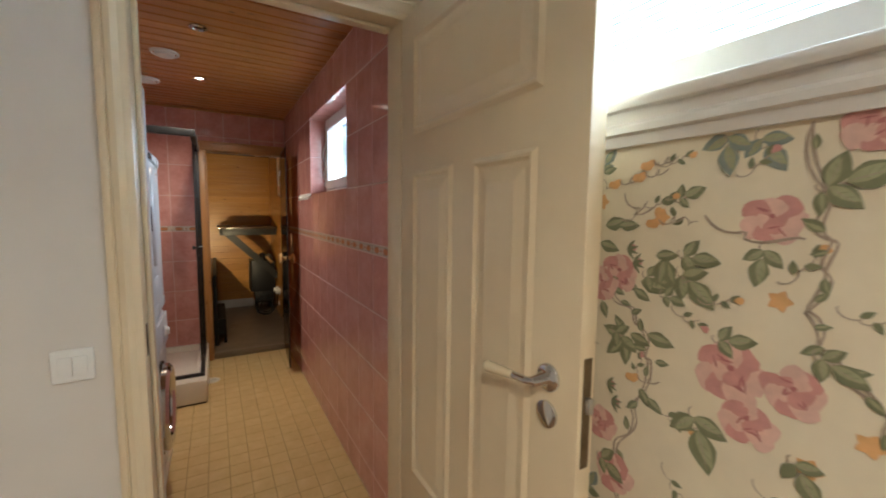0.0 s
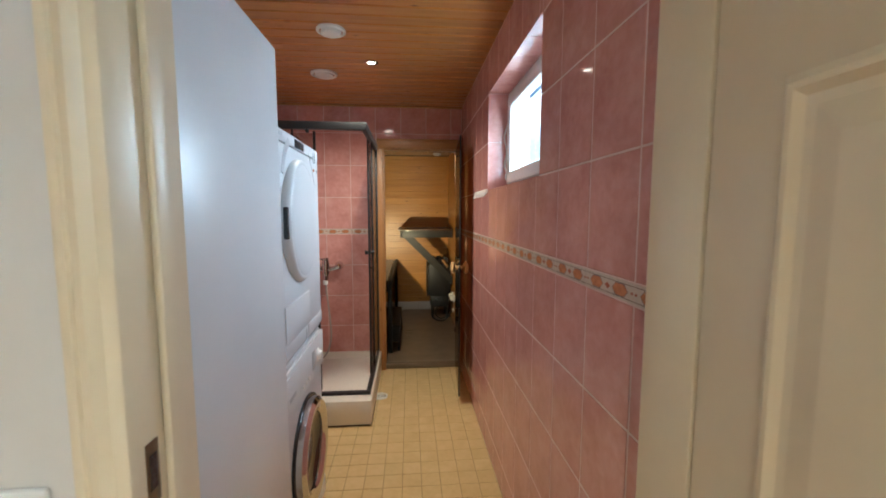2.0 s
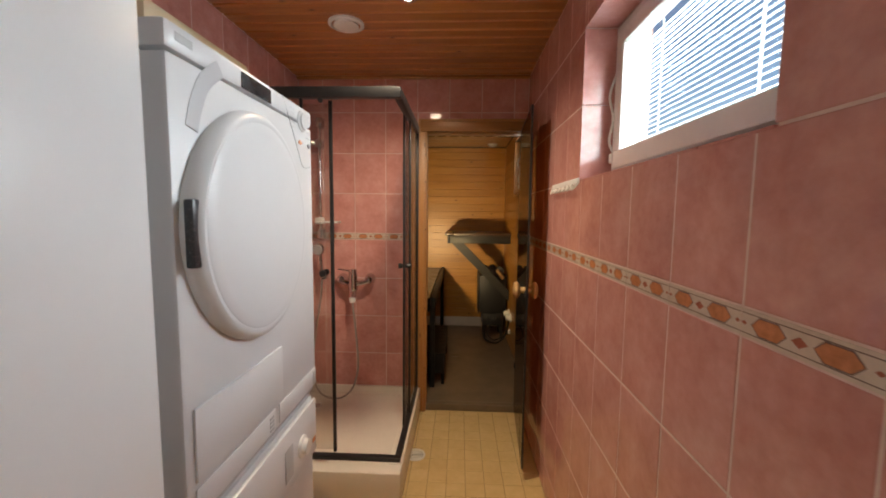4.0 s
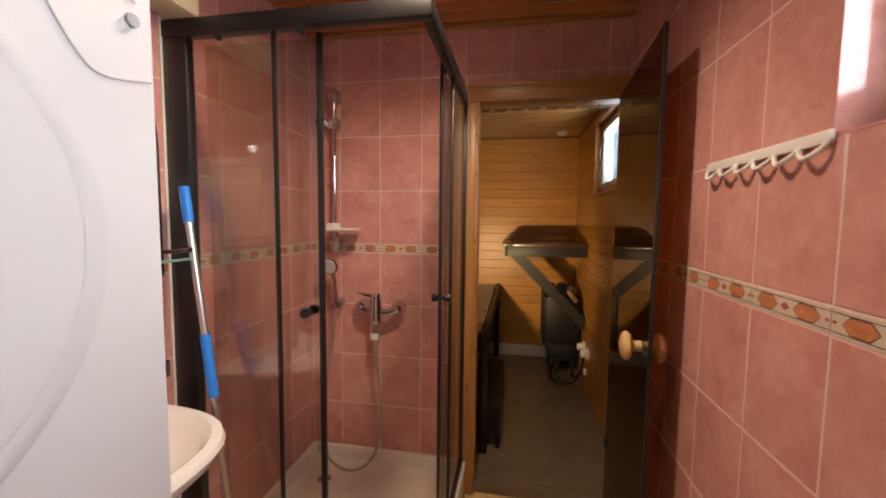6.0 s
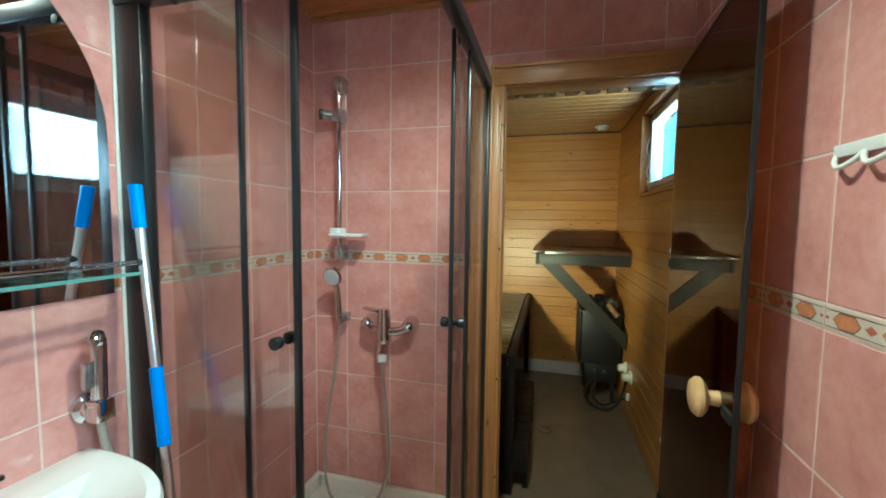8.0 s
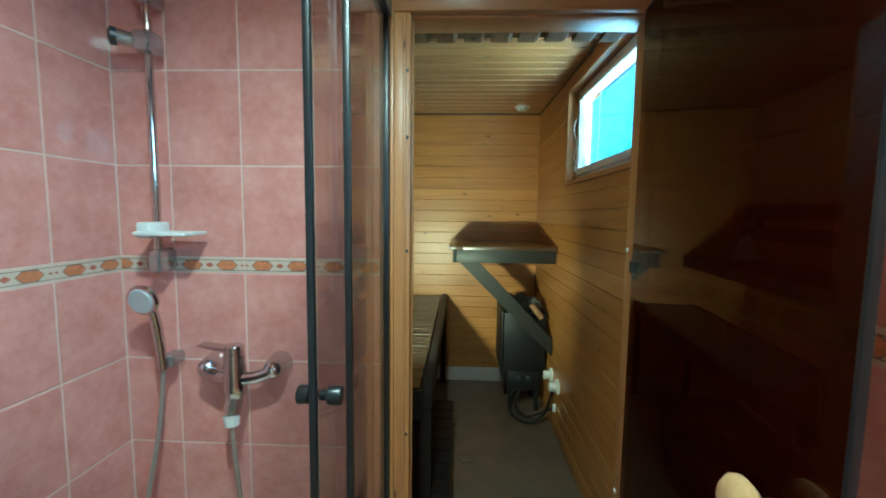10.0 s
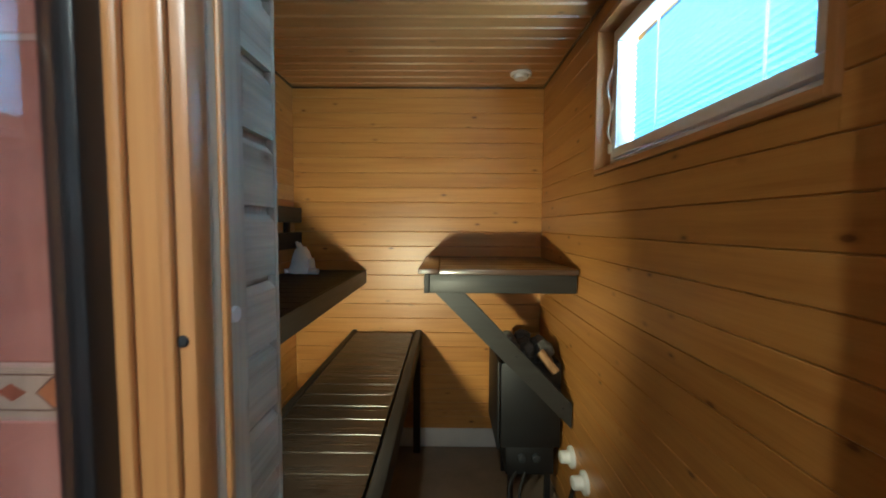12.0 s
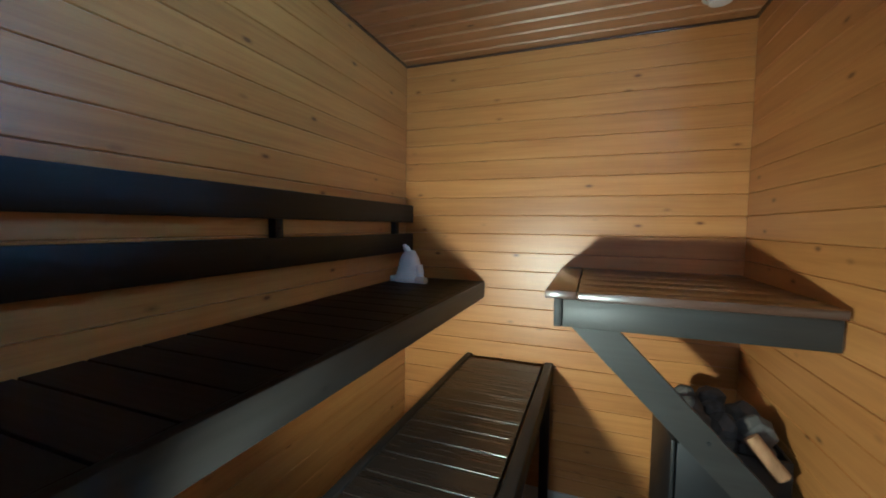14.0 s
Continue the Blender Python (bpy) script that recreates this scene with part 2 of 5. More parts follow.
def quad_box(bm, x0, x1, y0, y1, z0, z1, bevel=0.0, m=None):
    """A box, its edges rounded by bevel."""
    geo = bmesh.ops.create_cube(bm, size=1)["verts"]
    for v in geo:
        v.co = ((x0 + x1) / 2 + v.co.x * (x1 - x0), (y0 + y1) / 2 + v.co.y * (y1 - y0), (z0 + z1) / 2 + v.co.z * (z1 - z0))
    if bevel:
        edges = list({e for v in geo for e in v.link_edges})
        res = bmesh.ops.bevel(bm, geom=edges, offset=bevel, segments=2, profile=.5, affect="EDGES")
        geo = list({v for f in res["faces"] for v in f.verts} | {v for v in geo if v.is_valid})
    if m is not None:
        bmesh.ops.transform(bm, matrix=m, verts=geo)
    return geo


def box(*a, bevel=0.0, m=None):
    bm = bmesh.new()
    quad_box(bm, *a, bevel=bevel, m=m)
    return bm


def rod(bm, p, q, r, seg=14, r2=None):
    """A straight round bar from p to q."""
    p, q = Vector(p), Vector(q)
    d = q - p
    turn = d.to_track_quat("Z", "Y").to_matrix().to_4x4()
    return bmesh.ops.create_cone(bm, cap_ends=True, segments=seg, radius1=r, radius2=r if r2 is None else r2, depth=d.length,
                                 matrix=Matrix.Translation((p + q) / 2) @ turn)["verts"]


def tube(bm, pts, r, seg=10, smooth=6):
    """A bent round tube through the points."""
    P = [Vector(p) for p in pts]
    line = []
    for i in range(len(P) - 1):
        a, b, c, d = P[max(i - 1, 0)], P[i], P[i + 1], P[min(i + 2, len(P) - 1)]
        for k in range(smooth):
            t = k / smooth
            line.append(.5 * (2 * b + (c - a) * t + (2 * a - 5 * b + 4 * c - d) * t * t + (3 * b - a - 3 * c + d) * t ** 3))
    line.append(P[-1])
    rings, side = [], None
    for i, p in enumerate(line):
        d = (line[min(i + 1, len(line) - 1)] - line[max(i - 1, 0)]).normalized()
        if side is None:
            side = d.orthogonal().normalized()
        side = (side - d * side.dot(d)).normalized()
        up = d.cross(side)
        rings.append([bm.verts.new(p + r * (side * math.cos(2 * math.pi * k / seg) + up * math.sin(2 * math.pi * k / seg))) for k in range(seg)])
    for a, b in zip(rings, rings[1:]):
        for k in range(seg):
            bm.faces.new((a[k], a[(k + 1) % seg], b[(k + 1) % seg], b[k]))
    bm.faces.new(rings[0][::-1])
    bm.faces.new(rings[-1])


def lathe(bm, profile, m, seg=32):
    """A turned shape: profile of (radius, height) about local z, placed by m."""
    rings = []
    for r, h in profile:
        if r < 1e-6:
            rings.append([bm.verts.new(m @ Vector((0, 0, h)))])
        else:
            rings.append([bm.verts.new(m @ Vector((r * math.cos(2 * math.pi * k / seg), r * math.sin(2 * math.pi * k / seg), h))) for k in range(seg)])
    for a, b in zip(rings, rings[1:]):
        for k in range(seg):
            i, j = k, (k + 1) % seg
            if len(a) == 1:
                bm.faces.new((a[0], b[j], b[i]))
            elif len(b) == 1:
                bm.faces.new((a[i], a[j], b[0]))
            else:
                bm.faces.new((a[i], a[j], b[j], b[i]))


def prism(bm, outline, m, depth):
    """A flat outline in local x, y, drawn out by depth along local z."""
    lo = [bm.verts.new(m @ Vector((x, y, 0))) for x, y in outline]
    hi = [bm.verts.new(m @ Vector((x, y, depth))) for x, y in outline]
    n = len(lo)
    bm.faces.new(lo[::-1])
    bm.faces.new(hi)
    for i in range(n):
        bm.faces.new((lo[i], lo[(i + 1) % n], hi[(i + 1) % n], hi[i]))


def facing(x, y, z, out):
    """A frame at a place whose local z points out, local y up."""
    o = Vector(out)
    up = Vector((0, 0, 1)) if abs(o.z) < .9 else Vector((0, 1, 0))
    xa = up.cross(o).normalized()
    ya = o.cross(xa)
    return Matrix(((xa.x, ya.x, o.x, x), (xa.y, ya.y, o.y, y), (xa.z, ya.z, o.z, z), (0, 0, 0, 1)))


def mesh_of(name, bm, material, smooth=False):
    me = bpy.data.meshes.new(name)
    bmesh.ops.recalc_face_normals(bm, faces=bm.faces)
    if not isinstance(material, (list, tuple)):
        material = grain_along(material, bm)
    bm.to_mesh(me)
    bm.free()
    for m in material if isinstance(material, (list, tuple)) else [material]:
        me.materials.append(m)
    if smooth:
        me.shade_smooth()
        me.set_sharp_from_angle(angle=radians(38))
    return me


def thing(name, place, label, category, group="", kind=""):
    ob = new(name)
    ob.location = place
    ob.empty_display_size = .05
    return tagged(ob, label, category, group, kind)


BASES = {}


def base_of(ob):
    return BASES.get(ob.name) or Matrix.Translation(ob.location)


def part(name, bm, material, parent, label="", smooth=True):
    ob = new(name, mesh_of(name, bm, material, smooth))
    ob.parent = parent
    ob.matrix_parent_inverse = base_of(parent).inverted()
    BASES[ob.name] = Matrix.Identity(4)
    return tagged(ob, label)


def solid(name, bm, material, label="", category="", kind="", group="", smooth=True):
    ob = new(name, mesh_of(name, bm, material, smooth))
    BASES[ob.name] = Matrix.Identity(4)
    return tagged(ob, label, category, group, kind)


# ---- the large structure ----
EAST, WEST, TAP = .735, -.823, 3.705          # faces of the bathroom tiles
SE, SW, SF, SN = .815, -.645, 5.705, 3.905    # sauna walls: east, west, far, near
CB, CS, CH = 2.32, 2.187, 2.36                # ceilings of bathroom, sauna, hall
SFLOOR = .05
NY0, NY1, NZ0, NZ1 = 1.59, 2.515, 1.543, 2.088   # bathroom window niche
SY0, SY1, SZ0, SZ1 = 3.975, 4.868, 1.600, 2.10   # sauna window
HY0, HY1, HZ0, HZ1 = -1.20, .34, 1.60, 2.26      # hall window


def holed(xa, xb, y0, y1, z0, z1, hy0, hy1, hz0, hz1):
    bm = bmesh.new()
    quad_box(bm, xa, xb, y0, hy0, z0, z1)
    quad_box(bm, xa, xb, hy1, y1, z0, z1)
    quad_box(bm, xa, xb, hy0, hy1, z0, hz0)
    quad_box(bm, xa, xb, hy0, hy1, hz1, z1)
    return bm


wall_east = solid("wall_east", holed(EAST + .0012, .98, .80, TAP, -.1, 2.5, NY0 - .006, NY1 + .006, NZ0 - .006, NZ1 + .006), M_GROUT,
                  "bathroom outer wall of glossy pink tiles with a window niche", "wall", "structure", smooth=False)
wall_sauna_east = solid("wall_sauna_east", holed(SE + .014, .98, 3.7602, 5.9, -.1, 2.5, SY0, SY1, SZ0, SZ1), M_PINE,
                        "sauna outer wall of varnished horizontal pine boards", "wall", "structure", smooth=False)
wall_hall_east = solid("wall_hall_east", holed(.775, .99, -2.2, .80, -.1, 2.5, HY0, HY1, HZ0, HZ1), M_PAPER,
                       "hall wall with cream floral wallpaper under a window", "wall", "structure", smooth=False)
bm = bmesh.new()
quad_box(bm, -2.0, -.078, .715, .80, -.1, 2.5)
quad_box(bm, .678, .775, .715, .80, -.1, 2.5)
quad_box(bm, -.078, .678, .715, .80, 2.06, 2.5)
wall_hall = solid("wall_hall", bm, M_WALLWHITE, "white painted hall wall round the bathroom door", "wall", "structure", smooth=False)
wall_west = solid("wall_west", box(-.95, WEST - .0012, .80, 3.80, -.1, 2.5), M_GROUT, "bathroom side wall of glossy pink tiles", "wall", "structure", smooth=False)
bm = bmesh.new()
quad_box(bm, -.95, .0075, TAP + .0012, SN - .014, -.1, 2.5)
quad_box(bm, .716, .98, TAP + .0012, 3.760, -.1, 2.5)
quad_box(bm, .0076, .98, 3.7601, SN - .014, 2.0, 2.5)
quad_box(bm, .0076, .716, TAP + .0012, 3.760, 2.0, 2.5)
wall_tap = solid("wall_tap", bm, M_GROUT, "pink tiled wall with the shower and the sauna doorway", "wall", "structure", smooth=False)
wall_far = solid("wall_far", box(-.9, .98, SF + .014, 5.9, -.1, 2.5), M_PINE, "sauna end wall of varnished horizontal pine boards", "wall", "structure", smooth=False)
wall_sauna_west = solid("wall_sauna_west", box(-.95, SW - .014, SN - .014, SF + .014, -.1, 2.5), M_PINE,
                        "sauna side wall of varnished horizontal pine boards", "wall", "structure", smooth=False)
wall_south = solid("wall_south", box(-2.2, .99, -2.3, -2.1, -.1, 2.5), M_WALLWHITE, "plain white hall end wall", "wall", "structure", smooth=False)
wall_hall_west = solid("wall_hall_west", box(-2.2, -2.0, -2.2, .80, -.1, 2.5), M_WALLWHITE, "plain white hall side wall", "wall", "structure", smooth=False)
floor_hall = solid("floor_hall", box(-2.2, .8, -2.2, .74, -.1, .0), M_HALLFLOOR, "plain brown wooden hall floor", "floor", "structure", smooth=False)
floor_bath = solid("floor_bath", box(-.9, .8, .74, TAP + .05, -.1, -.002), M_FGROUT, "bathroom floor of small cream square tiles", "floor", "structure", smooth=False)
floor_sauna = solid("floor_sauna", box(-.9, .98, TAP + .05, 5.8, -.1, SFLOOR), M_SFLOOR, "beige sauna floor with faint large tiles", "floor", "structure", smooth=False)
ceiling_hall = solid("ceiling_hall", box(-2.2, .98, -2.2, .75, CH, 2.5), M_WALLWHITE, "plain white hall ceiling", "ceiling", "structure", smooth=False)


def panelled_ceiling(name, x0, x1, y0, y1, z, pitch, material, label):
    """Boards along x with sunk V joints, in one mesh."""
    bm = bmesh.new()
    quad_box(bm, x0, x1, y0, y1, z + .011, 2.5)
    y = y0
    while y < y1 - .004:
        e = min(y + pitch, y1)
        c = .009
        prism(bm, [(y + .0015, z + .0115), (y + c, z), (e - c, z), (e - .0015, z + .0115)],
              Matrix(((0, 0, 1, x0), (1, 0, 0, 0), (0, 1, 0, 0), (0, 0, 0, 1))), x1 - x0)
        y = e
    return solid(name, bm, material, label, "ceiling", "structure", smooth=False)


panelled_ceiling("ceiling_bath", -.93, .80, .75, TAP + .01, CB, .088, M_CPINE, "orange varnished pine board bathroom ceiling")
panelled_ceiling("ceiling_sauna", -.80, .90, SN - .03, SF + .03, CS, .088, M_SCPINE, "varnished pine board sauna ceiling")

# pine moulding under the bathroom ceiling, and a strip along the sauna ceiling
bm = bmesh.new()
quad_box(bm, WEST, EAST, TAP - .022, TAP - .001, CB - .020, CB - .001, .004)
solid("trim_ceiling", bm, M_TRIM, "narrow pine moulding along the ceiling", "trim", "structure")
# dark wood colour here paints the shadow gap between sauna walls and ceiling
bm = bmesh.new()
quad_box(bm, SW, SE, SF - .012, SF - .001, CS - .010, CS - .001, .003)
quad_box(bm, SW + .001, SW + .012, SN, SF - .013, CS - .010, CS - .001, .003)
quad_box(bm, SE - .012, SE - .001, SN, SF - .013, CS - .010, CS - .001, .003)
solid("trim_sauna_ceiling", bm, M_BROWNWOOD, "narrow dark brown moulding round the sauna ceiling", "trim", "structure")
bm = bmesh.new()
quad_box(bm, SW, SE, SF - .012, SF - .001, SFLOOR, .162, .002)
quad_box(bm, SW + .001, SW + .012, SN, SF - .013, SFLOOR, .162, .002)
solid("baseboard", bm, M_SKIRT, "pale tiled skirting round the sauna floor", "baseboard", "structure")
bm = bmesh.new()
quad_box(bm, SW, SE, SF - .010, SF - .001, .263, .273, .003)
quad_box(bm, SE - .001, SE + .0138, 3.762, SF - .013, SFLOOR, .1455, .002)
solid("trim_skirting", bm, M_PINE, "thin pine strip above the sauna skirting", "trim", "structure")

# ---- doorway between hall and bathroom ----
door_frame = thing("door_frame", (.3, .76, 0), "cream painted moulded door frame of the bathroom", "door frame", kind="structure")
bm = bmesh.new()
quad_box(bm, -.078, -.054, .700, .848, 0, 2.036, .003)
part("jamb", bm, M_CREAM, door_frame)
bm = bmesh.new()
quad_box(bm, .656, .678, .700, .815, 0, 2.036, .003)
part("jamb", bm, M_CREAM, door_frame)
part("head", box(-.078, .678, .700, .815, 2.036, 2.060, bevel=.003), M_CREAM, door_frame)
part("door_stop", box(-.0535, -.042, .765, .800, 0, 2.035, bevel=.003), M_CREAM, door_frame)
part("door_stop", box(-.041, .644, .765, .800, 2.023, 2.0355, bevel=.003), M_CREAM, door_frame)


def casing(x0, x1, z1, flip, horizontal=False):
    """A stepped, rounded casing board on the hall side."""
    bm = bmesh.new()
    w = x1 - x0
    prof = [(0, 0), (0, .010), (.10 * w, .014), (.22 * w, .014), (.28 * w, .009), (.36 * w, .017), (.56 * w, .021), (.74 * w, .016), (.80 * w, .012), (.92 * w, .012), (w, .008), (w, 0)]
    if flip:
        prof = [(w - a, b) for a, b in prof][::-1]
    if horizontal:
        m = Matrix(((0, 0, 1, -.120), (0, -1, 0, .714), (1, 0, 0, x0), (0, 0, 0, 1)))
        prism(bm, prof, m, .855)
    else:
        m = Matrix(((1, 0, 0, x0), (0, -1, 0, .714), (0, 0, 1, 0), (0, 0, 0, 1)))
        prism(bm, prof, m, z1)
    return bm


part("casing", casing(-.120, -.057, 2.04, False), M_CREAM, door_frame)
part("casing", casing(.664, .739, 2.04, True), M_CREAM, door_frame)
part("casing", casing(2.042, 2.117, 0, True, True), M_CREAM, door_frame)
part("strike_plate", box(-.054, -.0525, .728, .752, 1.030, 1.115, bevel=.0005), M_BRONZE, door_frame, "worn brass strike plate")
# thin dark block on the plate paints the shade inside the latch hole
part("strike_hole", box(-.0526, -.0519, .733, .747, 1.050, 1.098), M_DARKP, door_frame)
bm = bmesh.new()
lathe(bm, [(0, .003), (.005, .003), (.006, 0)], facing(-.054, .781, 1.346, (1, 0, 0)), 12)
part("plug", bm, M_PLASTIC, door_frame, "small white cover plug")

# the hall door, standing open against the wallpapered wall
hall_door = thing("door_1", (.675, .69, 0), "cream panelled wooden door standing open, with porcelain handle", "door", kind="structure")
LX = .657
bm = bmesh.new()
quad_box(bm, LX, LX + .040, -.072, .695, .008, 2.03, .003)
leaf = part("leaf", bm, M_CREAM, hall_door)


def door_panel(y0, y1, z0, z1):
    """A sunk panel: bevelled frame ring with a raised field."""
    bm = bmesh.new()
    m = Matrix(((0, 0, -1, LX), (1, 0, 0, 0), (0, 1, 0, 0), (0, 0, 0, 1)))
    rings = []
    for inset, h in ((0, .0005), (.010, .009), (.016, .009), (.024, .002), (.034, .002), (.062, .008)):
        rings.append([bm.verts.new(m @ Vector(p)) for p in ((y0 + inset, z0 + inset, h), (y1 - inset, z0 + inset, h), (y1 - inset, z1 - inset, h), (y0 + inset, z1 - inset, h))])
    for a, b in zip(rings, rings[1:]):
        for k in range(4):
            bm.faces.new((a[k], a[(k + 1) % 4], b[(k + 1) % 4], b[k]))
    bm.faces.new(rings[-1])
    return bm


for y0, y1, z0, z1 in ((.04, .60, 1.655, 1.95), (.049, .270, .55, 1.545), (.362, .60, .55, 1.545), (.049, .270, .12, .45), (.362, .60, .12, .45)):
    part("door_panel", door_panel(y0, y1, z0, z1), M_CREAM, leaf, smooth=False)
handle = part("rosette", bmesh.new(), M_CHROME, leaf)
bm = bmesh.new()
lathe(bm, [(.027, 0), (.027, .006), (.022, .009), (.011, .010), (.009, .045), (0, .046)], facing(LX, .000, 1.103, (-1, 0, 0)))
tube(bm, [(LX - .040, .0, 1.103), (LX - .048, .014, 1.102), (LX - .048, .048, 1.099)], .0075)
bm.to_mesh(handle.data)
bm.free()
handle.data.shade_smooth()
bm = bmesh.new()
rod(bm, (LX - .048, .048, 1.099), (LX - .047, .132, 1.088), .0085, 16, .0125)
lathe(bm, [(.0125, 0), (.010, .006), (0, .009)], look((LX - .047, .132, 1.088), (LX - .048, .048, 1.099)), 16)
part("grip", bm, M_PORCELAIN, leaf, "cream porcelain lever grip")
bm = bmesh.new()
lathe(bm, [(.026, 0), (.026, .005), (.021, .007), (0, .007)], facing(LX, .001, 1.030, (-1, 0, 0)))
part("key_rosette", bm, M_CHROME, leaf)
part("lock_plate", box(LX + .010, LX + .030, -.0735, -.0715, .955, 1.160, bevel=.0005), M_BRONZE, leaf)
part("latch", box(LX + .014, LX + .026, -.085, -.0736, 1.06, 1.09, bevel=.003), M_STEEL, leaf)

# ---- windows ----


def window(name, y0, y1, z0, z1, x, label, material, casement, cord_side, slat_angle=40, pitch=.016, blind=None):
    """A casement in the opening: outer frame, sash, pane, blind slats between the panes, and a catch."""
    w = thing(name, (x, (y0 + y1) / 2, z0), label, "window", kind="structure")
    f = .030
    bm = bmesh.new()
    for a in ((y0, y1, z0, z0 + f), (y0, y1, z1 - f, z1), (y0, y0 + f, z0 + f, z1 - f), (y1 - f, y1, z0 + f, z1 - f)):
        quad_box(bm, x, x + .075, *a, .003)
    part("window_frame", bm, material, w)
    s = casement
    a0, a1, b0, b1 = y0 + f + .003, y1 - f - .003, z0 + f + .003, z1 - f - .003
    bm = bmesh.new()
    for a in ((a0, a1, b0, b0 + s), (a0, a1, b1 - s * .8, b1), (a0, a0 + s, b0 + s, b1 - s * .8), (a1 - s, a1, b0 + s, b1 - s * .8)):
        quad_box(bm, x - .012, x + .040, *a, .005)
    sash = part("sash", bm, material, w)
    pane = part("pane", box(x + .012, x + .016, a0 + s - .005, a1 - s + .005, b0 + s - .005, b1 - s * .8 + .005), M_PANE, sash, smooth=False)
    pane.visible_shadow = False
    me = None
    z = b0 + s + .012
    while z < b1 - s * .8 - .014:
        if me is None:
            bm = bmesh.new()
            prism(bm, [(-.0095, -.0012), (0, .0012), (.0095, -.0012), (.0095, -.0005), (0, .0019), (-.0095, -.0005)],
                  Matrix(((1, 0, 0, 0), (0, 0, 1, 0), (0, 1, 0, 0), (0, 0, 0, 1))), a1 - a0 - 2 * s - .004)
            me = mesh_of("slat", bm, blind or M_SLAT)
        o = new("slat", me)
        o.parent = sash
        o.matrix_parent_inverse = base_of(sash).inverted()
        o.matrix_basis = Matrix.Translation((x + .052, a0 + s + .002, z)) @ Matrix.Rotation(radians(slat_angle), 4, "Y")
        z += pitch
    for k in (.22, .78):
        yy = a0 + s + k * (a1 - a0 - 2 * s)
        bm = bmesh.new()
        quad_box(bm, x + .040, x + .0415, yy - .004, yy + .004, b0 + s, b1 - s * .8)
        part("ladder_tape", bm, M_SLAT, sash)
    bm = bmesh.new()
    cy = y1 - f - .004 if cord_side > 0 else y0 + f + .004
    tube(bm, [(x - .004, cy, b0 + .05), (x - .022, cy + .006, b0 + .10), (x - .012, cy + .004, b0 + .18), (x - .026, cy + .008, b0 + .26), (x - .006, cy, b0 + .34)], .0045)
    quad_box(bm, x - .020, x - .001, cy - .010, cy + .012, b0 + .02, b0 + .055, .004)
    quad_box(bm, x - .016, x - .001, cy - .010, cy + .012, b0 + .17, b0 + .20, .003)
    part("blind_cord", bm, M_PLASTIC, w, "white blind cord with plastic clips")
    return w


window("window_1", NY0 + .002, NY1 - .002, NZ0 + .004, NZ1 - .004, .850, "white painted bathroom window with blinds between the panes", M_WFRAME, .060, 1, -28)
window("window_2", SY0 + .002, SY1 - .002, SZ0 + .002, SZ1 - .002, .862, "grey-white sauna window with lowered turquoise blinds between the panes", M_WFRAME, .034, 1, 48, .0175, M_SLATBLUE)
window("window_3", HY0 + .002, HY1 - .002, HZ0 + .002, HZ1 - .002, .880, "white hall window with lowered blinds between the panes", M_WFRAME, .072, -1, -60)

# pine lining and casing of the sauna window
win_trim = thing("window_casing", (SE, SY1, SZ0), "varnished pine casing round the sauna window", "window casing", kind="structure")
for a in ((SE - .010, .861, SY1 - .001, SY1 + .018, SZ0 - .02, SZ1 + .02), (SE - .010, .861, SY0 - .018, SY0 + .001, SZ0 - .02, SZ1 + .02)):
    part("lining", box(*a, bevel=.003), M_TRIM, win_trim)
part("lining", box(SE - .010, .861, SY0, SY1, SZ0 - .02, SZ0 + .001, bevel=.003), M_TRIM, win_trim)
part("lining", box(SE - .010, .861, SY0, SY1, SZ1 - .001, SZ1 + .02, bevel=.003), M_TRIM, win_trim)

# sill and apron moulding of the hall window
sill = thing("window_sill", (.76, -.4, 1.54), "white moulded sill board under the hall window", "window sill", kind="structure")
part("board", box(.745, .93, HY0 - .05, HY1 + .05, 1.600, 1.622, bevel=.006), M_WFRAME, sill)
bm = bmesh.new()
prism(bm, [(0, 0), (.008, .0), (.012, .018), (.020, .022), (.020, .034), (.010, .042), (.016, .060), (0, .060)],
      Matrix(((-1, 0, 0, .7745), (0, 0, 1, HY0 - .04), (0, 1, 0, 1.539), (0, 0, 0, 1))), HY1 - HY0 + .08)
part("apron", bm, M_WFRAME, sill)
bm = bmesh.new()
quad_box(bm, .762, .774, HY1 + .002, HY1 + .07, 1.623, 2.32, .004)
quad_box(bm, .762, .774, HY0 - .07, HY0 - .002, 1.623, 2.32, .004)
quad_box(bm, .762, .774, HY0 - .001, HY1 + .001, HZ1, 2.32, .004)
part("casing", bm, M_WFRAME, sill)

# pink tile lining of the bathroom niche
for name, segs in (("z", 5), ("y", 2)):
    for side in (0, 1):
        for k in range(segs):
            if name == "z":
                w0 = NY0 + (NY1 - NY0) * k / segs + .0015
                w1 = NY0 + (NY1 - NY0) * (k + 1) / segs - .0015
                zz = (NZ0 - .005, NZ0) if side == 0 else (NZ1, NZ1 + .005)
                a = (EAST, .851, w0, w1, *zz)
            else:
                w0 = NZ0 + (NZ1 - NZ0) * k / segs + .0015
                w1 = NZ0 + (NZ1 - NZ0) * (k + 1) / segs - .0015
                yy = (NY0 - .005, NY0) if side == 0 else (NY1, NY1 + .005)
                a = (EAST, .851, *yy, w0, w1)
            part("tile", box(*a, bevel=.0012), M_TILE, wall_east, smooth=False)

